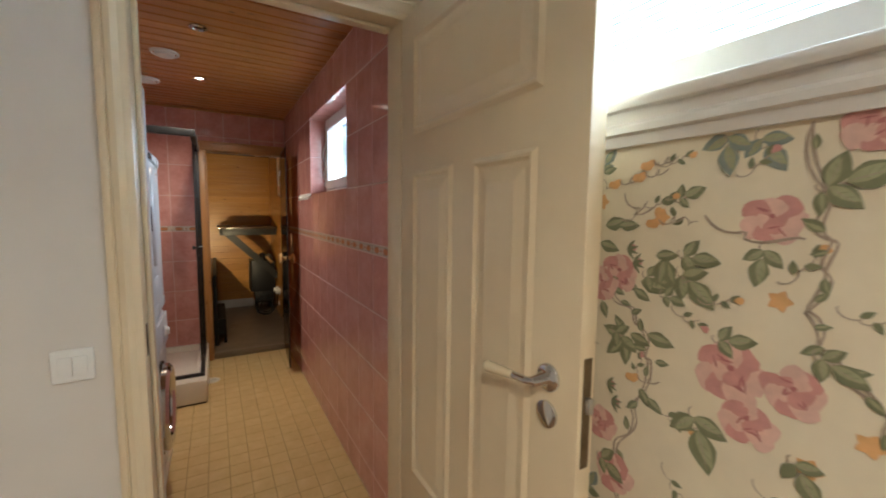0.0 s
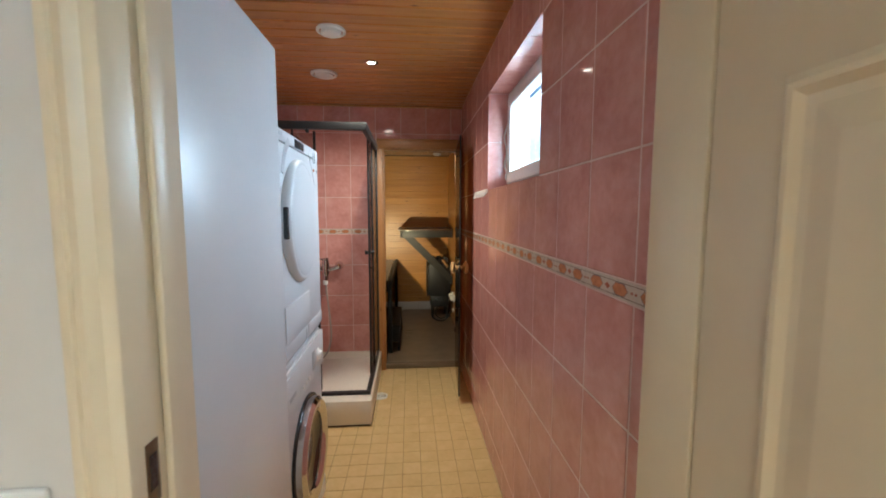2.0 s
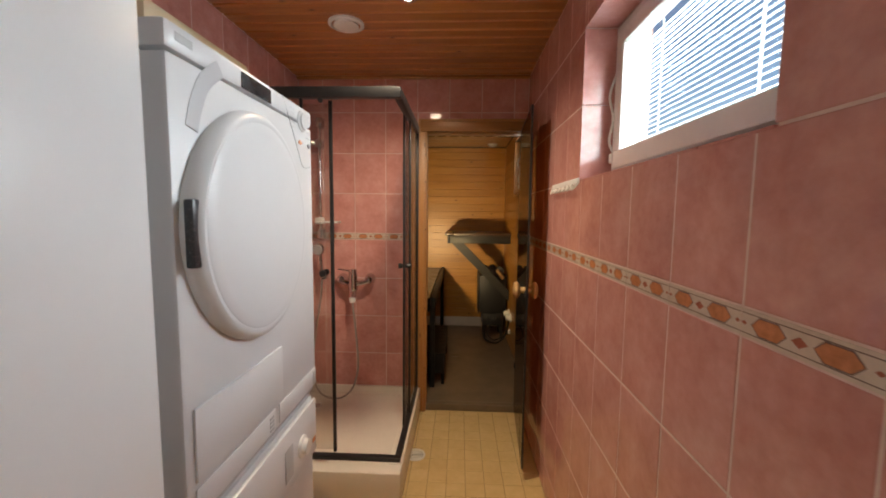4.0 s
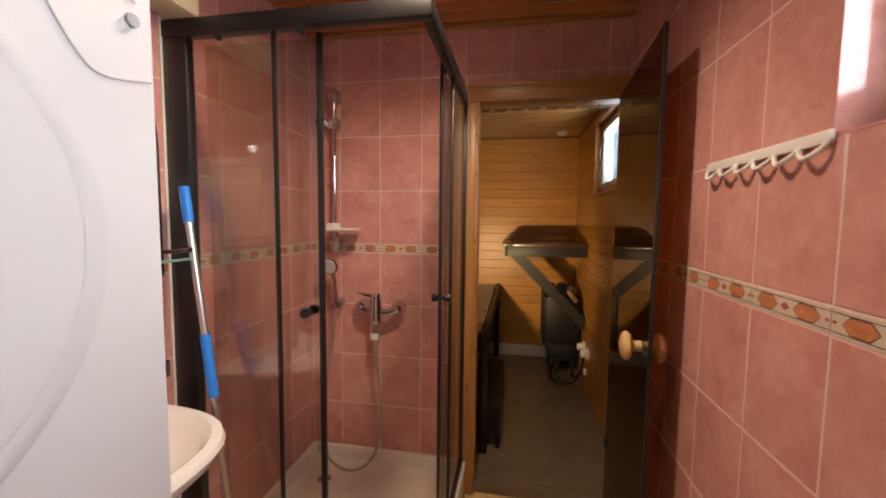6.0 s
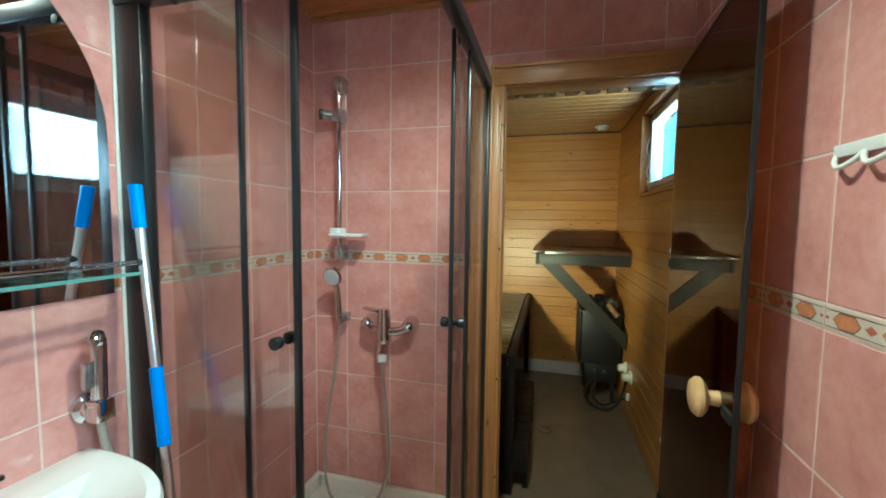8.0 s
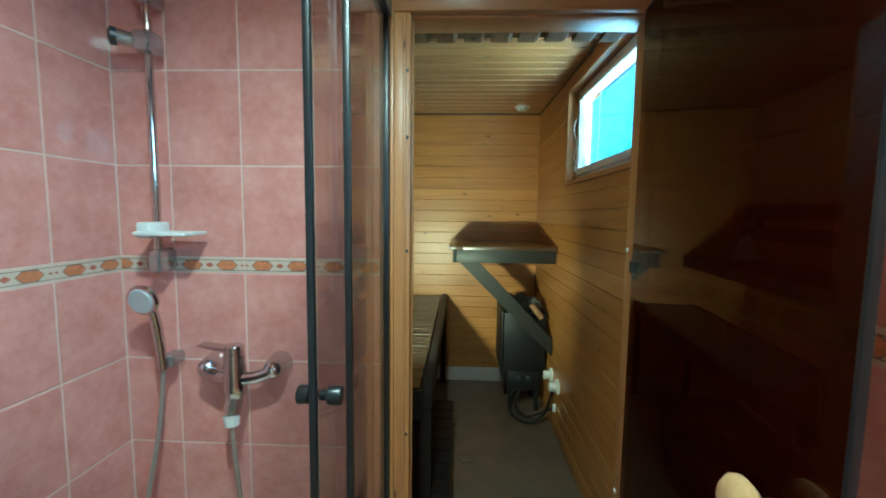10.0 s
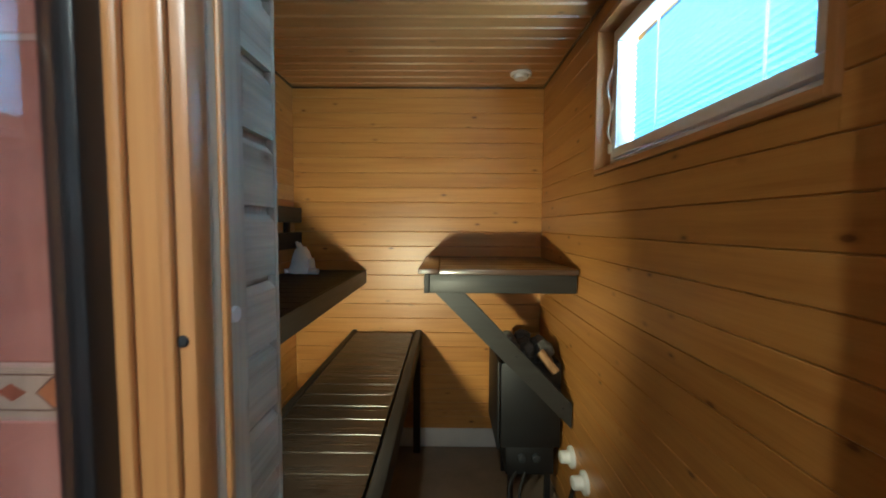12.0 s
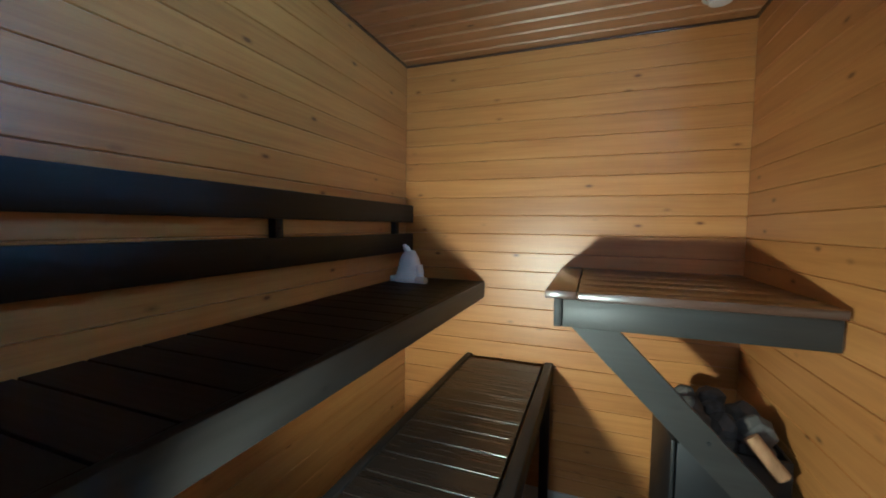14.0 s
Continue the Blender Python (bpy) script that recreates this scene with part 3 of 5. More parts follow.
# ---- sauna doorway ----
sauna_frame = thing("door_frame_sauna", (.37, 3.74, 0), "varnished pine door frame of the sauna", "door frame", kind="structure")
for a in ((.001, .062, 3.676, 3.7035, 0, 1.955), (.700, .733, 3.676, 3.7035, 0, 1.955)):
    bm = bmesh.new()
    quad_box(bm, *a, .006)
    part("casing", bm, M_TRIM, sauna_frame)
part("casing", box(.001, .733, 3.676, 3.7035, 1.956, 2.040, bevel=.006), M_TRIM, sauna_frame)
part("casing_bead", box(.004, .016, 3.668, 3.6755, 0, 2.038, bevel=.003), M_TRIM, sauna_frame)
part("casing_bead", box(.040, .050, 3.668, 3.6755, 0, 1.95, bevel=.003), M_TRIM, sauna_frame)
part("casing_bead", box(.018, .733, 3.668, 3.6755, 2.020, 2.036, bevel=.003), M_TRIM, sauna_frame)
part("jamb", box(.008, .060, 3.7045, 3.760, SFLOOR, 1.950, bevel=.003), M_PALE, sauna_frame)
part("jamb", box(.702, .7155, 3.7045, 3.760, SFLOOR, 1.950, bevel=.003), M_TRIM, sauna_frame)
part("head", box(.031, .7155, 3.7045, 3.800, 1.951, 1.992, bevel=.003), M_TRIM, sauna_frame)
part("door_stop", box(.0605, .066, 3.712, 3.722, SFLOOR, 1.950, bevel=.003), M_TRIM, sauna_frame)
part("threshold", box(.0, .735, 3.700, 3.757, 0, .052, bevel=.006), M_SFLOOR, sauna_frame)
for z in (.32, .75, 1.30, 1.62, 1.80):
    bm = bmesh.new()
    lathe(bm, [(0, .003), (.0042, .002), (.005, 0)], facing(.052, 3.676, z, (0, -1, 0)), 12)
    part("plug", bm, M_DARKP, sauna_frame)
for z in (.55, 1.308):
    bm = bmesh.new()
    lathe(bm, [(0, .004), (.007, .003), (.008, 0)], facing(.702, 3.745, z, (-1, 0, 0)), 12)
    part("plug", bm, M_PLASTIC, sauna_frame, "white cover plug")
    bm = bmesh.new()
    lathe(bm, [(0, .004), (.007, .003), (.008, 0)], facing(.060, 3.735, z, (1, 0, 0)), 12)
    part("plug", bm, M_PLASTIC, sauna_frame, "white cover plug")
# pale board lining in the wall's thickness
z = SFLOOR + .069
while z < 1.95:
    bm = bmesh.new()
    prism(bm, [(.0195, z), (.0295, z), (.0295, z + .068), (.0225, z + .077), (.0195, z + .077)], Matrix(((1, 0, 0, 0), (0, 0, 1, 3.761), (0, 1, 0, 0), (0, 0, 0, 1))), .1312)
    part("board", bm, M_PALE, sauna_frame, smooth=False)
    z += .0862
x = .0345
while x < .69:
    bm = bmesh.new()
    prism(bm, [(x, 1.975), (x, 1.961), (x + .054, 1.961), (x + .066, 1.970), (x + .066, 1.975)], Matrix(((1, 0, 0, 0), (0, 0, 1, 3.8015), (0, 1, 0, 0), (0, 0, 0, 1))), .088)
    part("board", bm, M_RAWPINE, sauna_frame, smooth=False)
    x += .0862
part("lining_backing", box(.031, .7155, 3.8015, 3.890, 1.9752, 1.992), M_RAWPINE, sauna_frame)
part("lining_backing", box(.008, .0193, 3.761, 3.904, SFLOOR, 1.96), M_PALE, sauna_frame)
part("edge_strip", box(.0195, .0300, 3.8925, 3.904, SFLOOR, 1.96, bevel=.0015), M_PALE, sauna_frame)

# bronze glass door, hinged beside the outer wall and standing open
sauna_door = thing("door_2", (.69, 3.665, .07), "dark bronze glass sauna door standing open, with round wooden knobs", "door", kind="structure")
HINGE, FREE = Vector((.684, 3.660, 0)), Vector((.634, 2.985, 0))
DM = Matrix.Translation(HINGE) @ Matrix.Rotation(math.atan2(FREE.y - HINGE.y, FREE.x - HINGE.x), 4, "Z")
DW = (FREE - HINGE).length
sheet = part("glass_leaf", box(0, DW, -.004, .004, .065, 1.942, bevel=.0015, m=DM), M_BROWNGLASS, sauna_door, smooth=False)
part("edge_strip", box(DW - .0015, DW + .0055, -.0055, .0055, .065, 1.942, bevel=.001, m=DM), M_BLACK, sauna_door)
part("edge_strip", box(0, DW - .002, -.0045, .0045, 1.9425, 1.946, m=DM), M_BLACK, sauna_door)
for z in (.35, 1.25):
    part("hinge", box(-.008, .022, -.009, .009, z, z + .034, bevel=.004, m=DM), M_RUBBER, sauna_door, "dark door hinge")


def door_knob(side):
    bm = bmesh.new()
    m = DM @ Matrix.Translation((DW - .092, side * .0042, 1.008)) @ Matrix.Rotation(radians(-90 * side), 4, "X")
    lathe(bm, [(.018, 0), (.0165, .016), (.017, .024), (.035, .029), (.045, .038), (.0455, .046), (.037, .056), (.018, .061), (0, .062)], m, 28)
    return bm


part("knob", door_knob(-1), M_BEIGEWOOD, sauna_door, "round light wood knob")
part("knob", door_knob(1), M_BEIGEWOOD, sauna_door, "round light wood knob")
part("roller_catch", box(DW - .060, DW - .002, -.010, .010, .985, 1.010, bevel=.003, m=DM), M_RUBBER, sauna_door)

# ---- shower ----
tray = thing("shower_tray", (-.40, 3.22, 0), "white acrylic corner shower tray with raised rim", "shower tray")
bm = bmesh.new()
x0, x1, y0, y1 = WEST + .001, .022, 2.742, TAP - .001
for a in ((x0, x1, y0, y0 + .075), (x1 - .075, x1, y0 + .075, y1), (x0, x0 + .03, y0 + .075, y1), (x0 + .03, x1 - .075, y1 - .03, y1)):
    quad_box(bm, a[0], a[1], a[2], a[3], .012, .178, .008)
part("rim", bm, M_TRAY, tray)
bm = bmesh.new()
vs = [bm.verts.new((x0 + .02 + (x1 - x0 - .085) * i / 12, y0 + .065 + (y1 - y0 - .085) * j / 12,
                    .128 - .014 * math.exp(-(((i - 3.0) / 5) ** 2 + ((j - 8.6) / 5) ** 2)))) for j in range(13) for i in range(13)]
for j in range(12):
    for i in range(12):
        bm.faces.new((vs[j * 13 + i], vs[j * 13 + i + 1], vs[j * 13 + i + 14], vs[j * 13 + i + 13]))
part("basin", bm, M_TRAY, tray)
# black slab stands in for the shade in the gap below the tray
part("foot_gap", box(x0 + .02, x1 - .012, y0 + .012, y1 - .02, .0, .0115), M_RUBBER, tray, "dark shadow gap plinth")
bm = bmesh.new()
lathe(bm, [(.032, 0), (.032, .004), (.024, .006), (.020, .003), (0, .003)], Matrix.Translation((-.655, 3.49, .117)))
part("drain", bm, M_CHROME, tray)

cabin = thing("shower_enclosure", (-.40, 3.22, .178), "black-framed glass corner shower enclosure with sliding doors half open", "shower enclosure")
FY, SX = 2.845, -.004
part("top_rail", box(-.818, SX + .014, FY - .020, FY + .018, 1.935, 1.985, bevel=.003), M_BLACK, cabin)
part("top_rail", box(SX - .020, SX + .014, FY + .0185, 3.699, 1.935, 1.985, bevel=.003), M_BLACK, cabin)
part("bottom_rail", box(-.818, SX + .012, FY - .018, FY + .016, .1785, .200, bevel=.003), M_BLACK, cabin)
part("bottom_rail", box(SX - .018, SX + .012, FY + .0165, 3.699, .1785, .200, bevel=.003), M_BLACK, cabin)
part("wall_profile", box(-.818, -.738, FY - .017, FY + .015, .2005, 1.9345, bevel=.003), M_BLACK, cabin)
part("wall_profile", box(SX - .016, SX + .010, 3.646, 3.699, .2005, 1.9345, bevel=.003), M_BLACK, cabin)
part("wall_seal", box(-.8215, -.8185, FY - .024, FY + .020, .2, 2.0), M_PLASTIC, cabin, "white silicone wall seal")
g = part("fixed_pane", box(-.738, -.464, FY - .004, FY + .001, .201, 1.934), M_SHOWERGLASS, cabin, smooth=False)
g.visible_shadow = False
part("pane_edge", box(-.4635, -.4515, FY - .008, FY + .004, .2005, 1.9345, bevel=.002), M_BLACK, g)
g2 = part("fixed_pane", box(SX - .003, SX + .002, 3.290, 3.646, .201, 1.934), M_SHOWERGLASS, cabin, smooth=False)
g2.visible_shadow = False
part("pane_edge", box(SX - .007, SX + .006, 3.278, 3.2895, .2005, 1.9345, bevel=.002), M_BLACK, g2)
d1 = part("sliding_door", box(-.70, -.3355, FY + .017, FY + .022, .215, 1.915), M_SHOWERGLASS, cabin, smooth=False)
d1.visible_shadow = False
part("door_edge", box(-.335, -.319, FY + .011, FY + .027, .205, 1.930, bevel=.003), M_BLACK, d1)
d2 = part("sliding_door", box(SX - .016, SX - .011, 3.136, 3.55, .215, 1.915), M_SHOWERGLASS, cabin, smooth=False)
d2.visible_shadow = False
part("door_edge", box(SX - .019, SX - .007, 3.124, 3.1355, .205, 1.930, bevel=.003), M_BLACK, d2)


def slide_knob(p, out):
    bm = bmesh.new()
    lathe(bm, [(.008, 0), (.009, .010), (.0145, .014), (.0155, .031), (.014, .034), (0, .035)], facing(*p, out), 20)
    lathe(bm, [(.008, 0), (.009, .008), (.0145, .012), (.0155, .027), (.014, .030), (0, .031)], facing(p[0] - out[0] * .006, p[1] - out[1] * .006, p[2], (-out[0], -out[1], 0)), 20)
    return bm


part("door_knob", slide_knob((-.368, FY + .016, 1.117), (0, -1, 0)), M_BLACK, d1)
part("door_knob", slide_knob((SX - .010, 3.155, 1.117), (1, 0, 0)), M_BLACK, d2)
for p in ((-.36, FY - .019, 1.922), (-.62, FY - .019, 1.922)):
    bm = bmesh.new()
    lathe(bm, [(.012, 0), (.012, .006), (0, .007)], facing(*p, (0, -1, 0)), 14)
    part("roller", bm, M_BLACK, d1)
bm = bmesh.new()
lathe(bm, [(.012, 0), (.012, .006), (0, .007)], facing(SX - .010, 3.17, 1.918, (1, 0, 0)), 14)
part("roller", bm, M_BLACK, d2)

# shower bar with slider, soap dish, hand shower, mixer and hose
bar = thing("shower_bar", (-.665, TAP, 1.28), "chrome shower rail with slider and frosted soap dish", "shower rail")
bm = bmesh.new()
rod(bm, (-.665, 3.655, 1.275), (-.665, 3.655, 2.025), .011)
part("bar", bm, M_CHROME, bar)
for z in (1.262, 2.005):
    bm = bmesh.new()
    quad_box(bm, -.688, -.642, 3.634, 3.7045, z - .036, z + .036, .015)
    part("bracket", bm, M_SATIN, bar)
bm = bmesh.new()
quad_box(bm, -.692, -.638, 3.625, 3.685, 1.838, 1.896, .012)
rod(bm, (-.690, 3.640, 1.868), (-.728, 3.622, 1.872), .018, 14, .022)
part("slider", bm, M_SATIN, bar)
bm = bmesh.new()
lathe(bm, [(.023, 0), (.024, .014), (.016, .019), (0, .019)], facing(-.726, 3.624, 1.872, (-.8, -.6, 0)), 14)
part("slider_knob", bm, M_DARKP, bar)
bm = bmesh.new()
quad_box(bm, -.680, -.530, 3.580, 3.675, 1.338, 1.350, .005)
quad_box(bm, -.685, -.645, 3.600, 3.68, 1.330, 1.375, .006)
part("soap_dish", bm, plain("frosted_dish", (.74, .76, .74), .3, .04, 20), bar, "frosted white plastic soap dish")

hand = thing("hand_shower", (-.65, TAP, .96), "chrome hand shower resting in its wall holder", "hand shower")
bm = bmesh.new()
quad_box(bm, -.672, -.632, 3.645, 3.7045, .945, .985, .010)
part("holder", bm, M_SATIN, hand)
bm = bmesh.new()
tube(bm, [(-.658, 3.640, .945), (-.659, 3.634, 1.02), (-.660, 3.622, 1.10), (-.662, 3.605, 1.145)], .0140)
part("handle", bm, M_CHROME, hand)
bm = bmesh.new()
lathe(bm, [(.014, -.036), (.039, -.014), (.046, 0), (.042, .007), (0, .008)], facing(-.666, 3.590, 1.160, (-.05, -.97, -.20)))
part("head", bm, M_CHROME, hand)
bm = bmesh.new()
lathe(bm, [(.036, .0075), (.033, .012), (0, .013)], facing(-.666, 3.590, 1.160, (-.05, -.97, -.20)))
part("spray_face", bm, M_GREYP, hand, "pale grey spray face")

mixer = thing("shower_mixer", (-.44, TAP, .94), "chrome shower mixer tap with lever", "mixer tap")
bm = bmesh.new()
lathe(bm, [(.020, -.085), (.031, -.070), (.033, -.045), (.030, -.020), (.029, .030), (.027, .052), (.025, .054)], Matrix.Translation((-.440, 3.636, .950)), 28)
part("body", bm, M_CHROME, mixer)
for x0, x1 in ((-.462, -.525), (-.418, -.340)):
    bm = bmesh.new()
    tube(bm, [(x0, 3.638, .925), ((x0 + x1) / 2, 3.640, .930), (x1, 3.642, .944)], .0195, 18)
    part("arm", bm, M_CHROME, mixer)
bm = bmesh.new()
lathe(bm, [(.026, 0), (.027, .012), (.024, .020), (0, .022)], Matrix.Translation((-.440, 3.636, 1.0045)), 28)
prism(bm, [(-.022, 1.017), (-.014, 1.021), (.030, 1.020), (.082, 1.026), (.098, 1.027), (.098, 1.022), (.080, 1.018), (.030, 1.008), (-.016, 1.006)],
      Matrix(((-1, 0, 0, -.440), (0, 0, 1, 3.620), (0, 1, 0, 0), (0, 0, 0, 1))), .032)
part("lever", bm, M_CHROME, mixer)
for x in (-.528, -.335):
    bm = bmesh.new()
    lathe(bm, [(.037, 0), (.037, .008), (.034, .024), (.030, .050), (.024, .070), (.012, .080), (0, .082)], facing(x, TAP - .0005, .950, (0, -1, 0)), 28)
    part("wall_flange", bm, M_CHROME, mixer)
bm = bmesh.new()
rod(bm, (-.440, 3.632, .872), (-.440, 3.612, .828), .024, 8, .025)
part("outlet", bm, M_CHROME, mixer, "faceted chrome outlet nut")
bm = bmesh.new()
rod(bm, (-.440, 3.612, .828), (-.437, 3.606, .798), .023, 20, .019)
part("coupling", bm, M_PLASTIC, mixer, "cream plastic hose coupling")
hose = thing("shower_hose", (-.55, 3.56, .15), "grey metal shower hose hanging in a loop", "hose")
bm = bmesh.new()
tube(bm, [(-.437, 3.606, .805), (-.428, 3.600, .72), (-.405, 3.59, .52), (-.395, 3.57, .34), (-.44, 3.55, .20), (-.54, 3.53, .150), (-.66, 3.55, .19), (-.705, 3.58, .34),
          (-.70, 3.61, .56), (-.672, 3.635, .78), (-.658, 3.642, .955)], .0065)
part("hose", bm, M_HOSE, hose)

# ---- white cabinet, washing machine, dryer ----
cab = thing("tall_cabinet", (-.45, 1.15, 0), "tall glossy white cabinet beside the washing machine", "cabinet")
part("body", box(-.80, -.137, .832, 1.492, .03, 1.900, bevel=.003), M_LAMINATE, cab)
part("door", box(-.1365, -.116, .834, 1.490, .05, 1.898, bevel=.003), M_LAMINATE, cab, "smooth glossy white cabinet door")
part("plinth", box(-.78, -.150, .84, 1.485, 0, .0295), M_DARKP, cab)
FX = -.152
washer = thing("washing_machine", (-.50, 1.905, 0), "white front-loading washing machine with chrome porthole", "washing machine")
part("body", box(-.79, FX, 1.608, 2.208, .018, .832, bevel=.014), M_APPLIANCE, washer)
for x in (-.75, -.24):
    for y in (1.65, 2.16):
        bm = bmesh.new()
        rod(bm, (x, y, 0), (x, y, .0178), .02)
        part("foot", bm, M_RUBBER, washer)
part("control_panel", box(FX + .0005, FX + .012, 1.614, 2.202, .665, .822, bevel=.006), M_APPLIANCE, washer)
part("plinth_panel", box(FX + .0005, FX + .005, 1.614, 2.202, .026, .110, bevel=.002), M_APPLIANCE, washer)
part("detergent_drawer", box(FX + .0125, FX + .018, 1.620, 1.775, .690, .808, bevel=.003), M_APPLIANCE, washer)
part("drawer_grip", box(FX + .0183, FX + .020, 1.645, 1.720, .722, .737, bevel=.0005), M_GREYP, washer, "grey lettering bar")
part("display", box(FX + .0125, FX + .0145, 1.985, 2.030, .700, .780, bevel=.0005), M_GREYP, washer)
for y in (1.83, 1.87, 1.91):
    part("button", box(FX + .0125, FX + .0175, y, y + .020, .690, .703, bevel=.002), M_PLASTIC, washer)
bm = bmesh.new()
lathe(bm, [(.030, 0), (.029, .004), (.020, .007), (.019, .019), (0, .020)], facing(FX + .012, 2.092, .735, (1, 0, 0)))
part("dial", bm, M_PLASTIC, washer)
part("badge", box(FX + .0125, FX + .014, 2.165, 2.188, .700, .714, bevel=.0005), M_ORANGE, washer)
WC = facing(FX + .0005, 1.912, .405, (1, 0, 0))
bm = bmesh.new()
lathe(bm, [(.220, 0), (.220, .008), (.196, .014), (.165, .004)], WC, 48)
port = part("porthole_seal", bm, M_DARKP, washer)
bm = bmesh.new()
lathe(bm, [(.208, .010), (.206, .032), (.190, .046), (.162, .044), (.146, .030), (.144, .012)], WC, 48)
part("chrome_ring", bm, M_CHROME, port, "polished chrome porthole ring")
bm = bmesh.new()
lathe(bm, [(.145, .022), (.118, .006), (.06, .002), (0, .002)], WC, 40)
part("door_glass", bm, plain("dark_door_glass", (.02, .02, .022), .05, .1, 10, coat=.5), port)

washer.matrix_basis = pose(-.50, 1.825, 0) @ Matrix.Diagonal((1, 1, 1.04, 1))   # close against the cabinet

dryer = thing("tumble_dryer", (-.50, 1.905, .845), "white tumble dryer stacked on the washing machine", "tumble dryer")
part("stacking_strip", box(-.77, FX - .008, 1.616, 2.170, .8325, .8445), M_GREYP, dryer)
part("body", box(-.79, FX, 1.602, 2.177, .845, 1.652, bevel=.008), M_APPLIANCE, dryer)
part("top_panel", box(-.79, FX + .001, 1.601, 2.178, 1.6545, 1.702, bevel=.010), M_APPLIANCE, dryer, "white top panel above a fine seam")
DC = facing(FX + .0005, 1.862, 1.366, (1, 0, 0))


def wedge_door(profile, y0, y1):
    """A round door that stands proud on its grip side and lies flush at its hinge."""
    bm = bmesh.new()
    lathe(bm, profile, DC, 64)
    for v in bm.verts:
        k = min(1, max(0, (y1 - v.co.y) / (y1 - y0)))
        v.co.x = FX + .001 + (v.co.x - FX) * (.12 + .88 * k)
    return bm


dd = part("door_ring", wedge_door([(.252, 0), (.251, .012), (.244, .026), (.236, .032), (.228, .031)], 1.610, 2.114), plain("silver_white_plastic", (.60, .61, .62), .3, .02, 5), dryer, "silvery white door rim")
part("door", wedge_door([(.2278, .0305), (.224, .033), (.205, .037), (.14, .044), (.07, .047), (0, .048)], 1.610, 2.114), M_APPLIANCE, dd, "shallow domed white dryer door")
part("door_grip", box(FX + .010, FX + .027, 1.6085, 1.627, 1.305, 1.420, bevel=.004), M_DARKP, dd)
part("display", box(FX + .0005, FX + .004, 1.805, 1.925, 1.658, 1.690, bevel=.001), M_DARKP, dryer, "dark display window")
bm = bmesh.new()
lathe(bm, [(.030, 0), (.029, .003), (.024, .005), (.023, .010), (0, .011)], facing(FX + .0005, 2.105, 1.660, (1, 0, 0)))
part("dial", bm, M_APPLIANCE, dryer)
for i in range(5):
    part("print_line", box(FX + .0005, FX + .0012, 2.132 + .006 * (i % 2), 2.156 + .006 * (i % 2), 1.618 + .016 * i, 1.6195 + .016 * i), M_GREYP, dryer)
    part("print_line", box(FX + .0005, FX + .0012, 2.03 + .006 * (i % 2), 2.052 + .006 * (i % 2), 1.632 + .012 * i, 1.6335 + .012 * i), M_GREYP, dryer)
bm = bmesh.new()
lathe(bm, [(.0125, 0), (.012, .002), (0, .003)], facing(FX + .0005, 2.092, 1.598, (1, 0, 0)) @ Matrix.Diagonal((1, .5, 1, 1)), 20)
part("badge", bm, M_ORANGE, dryer, "small oval orange badge")
bm = bmesh.new()
lathe(bm, [(.0075, 0), (.007, .003), (0, .004)], facing(FX + .0005, 2.150, 1.598, (1, 0, 0)), 16)
part("button", bm, M_GREYP, dryer)
part("badge", box(FX + .0005, FX + .0015, 1.622, 1.662, 1.672, 1.686), M_GREYP, dryer, "grey brand mark as a plain bar")
# flattened grey tube paints the shade of a moulded scoop in the white front
bm = bmesh.new()
tube(bm, [(0, 1.735, 1.668), (0, 1.690, 1.630), (0, 1.664, 1.580), (0, 1.652, 1.540)], .016, 14)
for v in bm.verts:
    v.co.x = FX + .0008 + v.co.x * .10
part("moulded_recess", bm, plain("shaded_white_plastic", (.46, .47, .49), .35, .03, 8), dryer)
bm = bmesh.new()
tube(bm, [(FX + .0002, 1.99, 1.700), (FX + .0002, 2.06, 1.600), (FX + .0002, 2.095, 1.545), (FX + .0002, 2.12, 1.530), (FX + .0002, 2.170, 1.540)], .0012, 6)
part("panel_seam", bm, M_GREYP, dryer)
part("filter_flap", box(FX + .0005, FX + .0055, 1.622, 1.945, .920, 1.055, bevel=.002), M_APPLIANCE, dryer)
part("base_strip", box(FX + .0005, FX + .004, 1.620, 1.905, .856, .908, bevel=.002), M_APPLIANCE, dryer)
part("base_strip", box(FX + .0005, FX + .004, 1.925, 2.166, .856, .908, bevel=.002), M_APPLIANCE, dryer)
# grey bars laid on the strips paint the shade inside the vent slots
for i in range(4):
    part("vent_slot", box(FX + .0045, FX + .006, 1.872, 1.890, .862 + .010 * i, .867 + .010 * i), M_GREYP, dryer)
    part("vent_slot", box(FX + .0045, FX + .006, 2.14, 2.158, .862 + .010 * i, .867 + .010 * i), M_GREYP, dryer)

dryer.matrix_basis = pose(-.50, 1.884, .880) @ Matrix.Diagonal((1, 1, .955, 1))

# ---- basin corner ----
basin = thing("washbasin", (-.64, 2.42, .70), "white ceramic wall-hung washbasin", "washbasin")


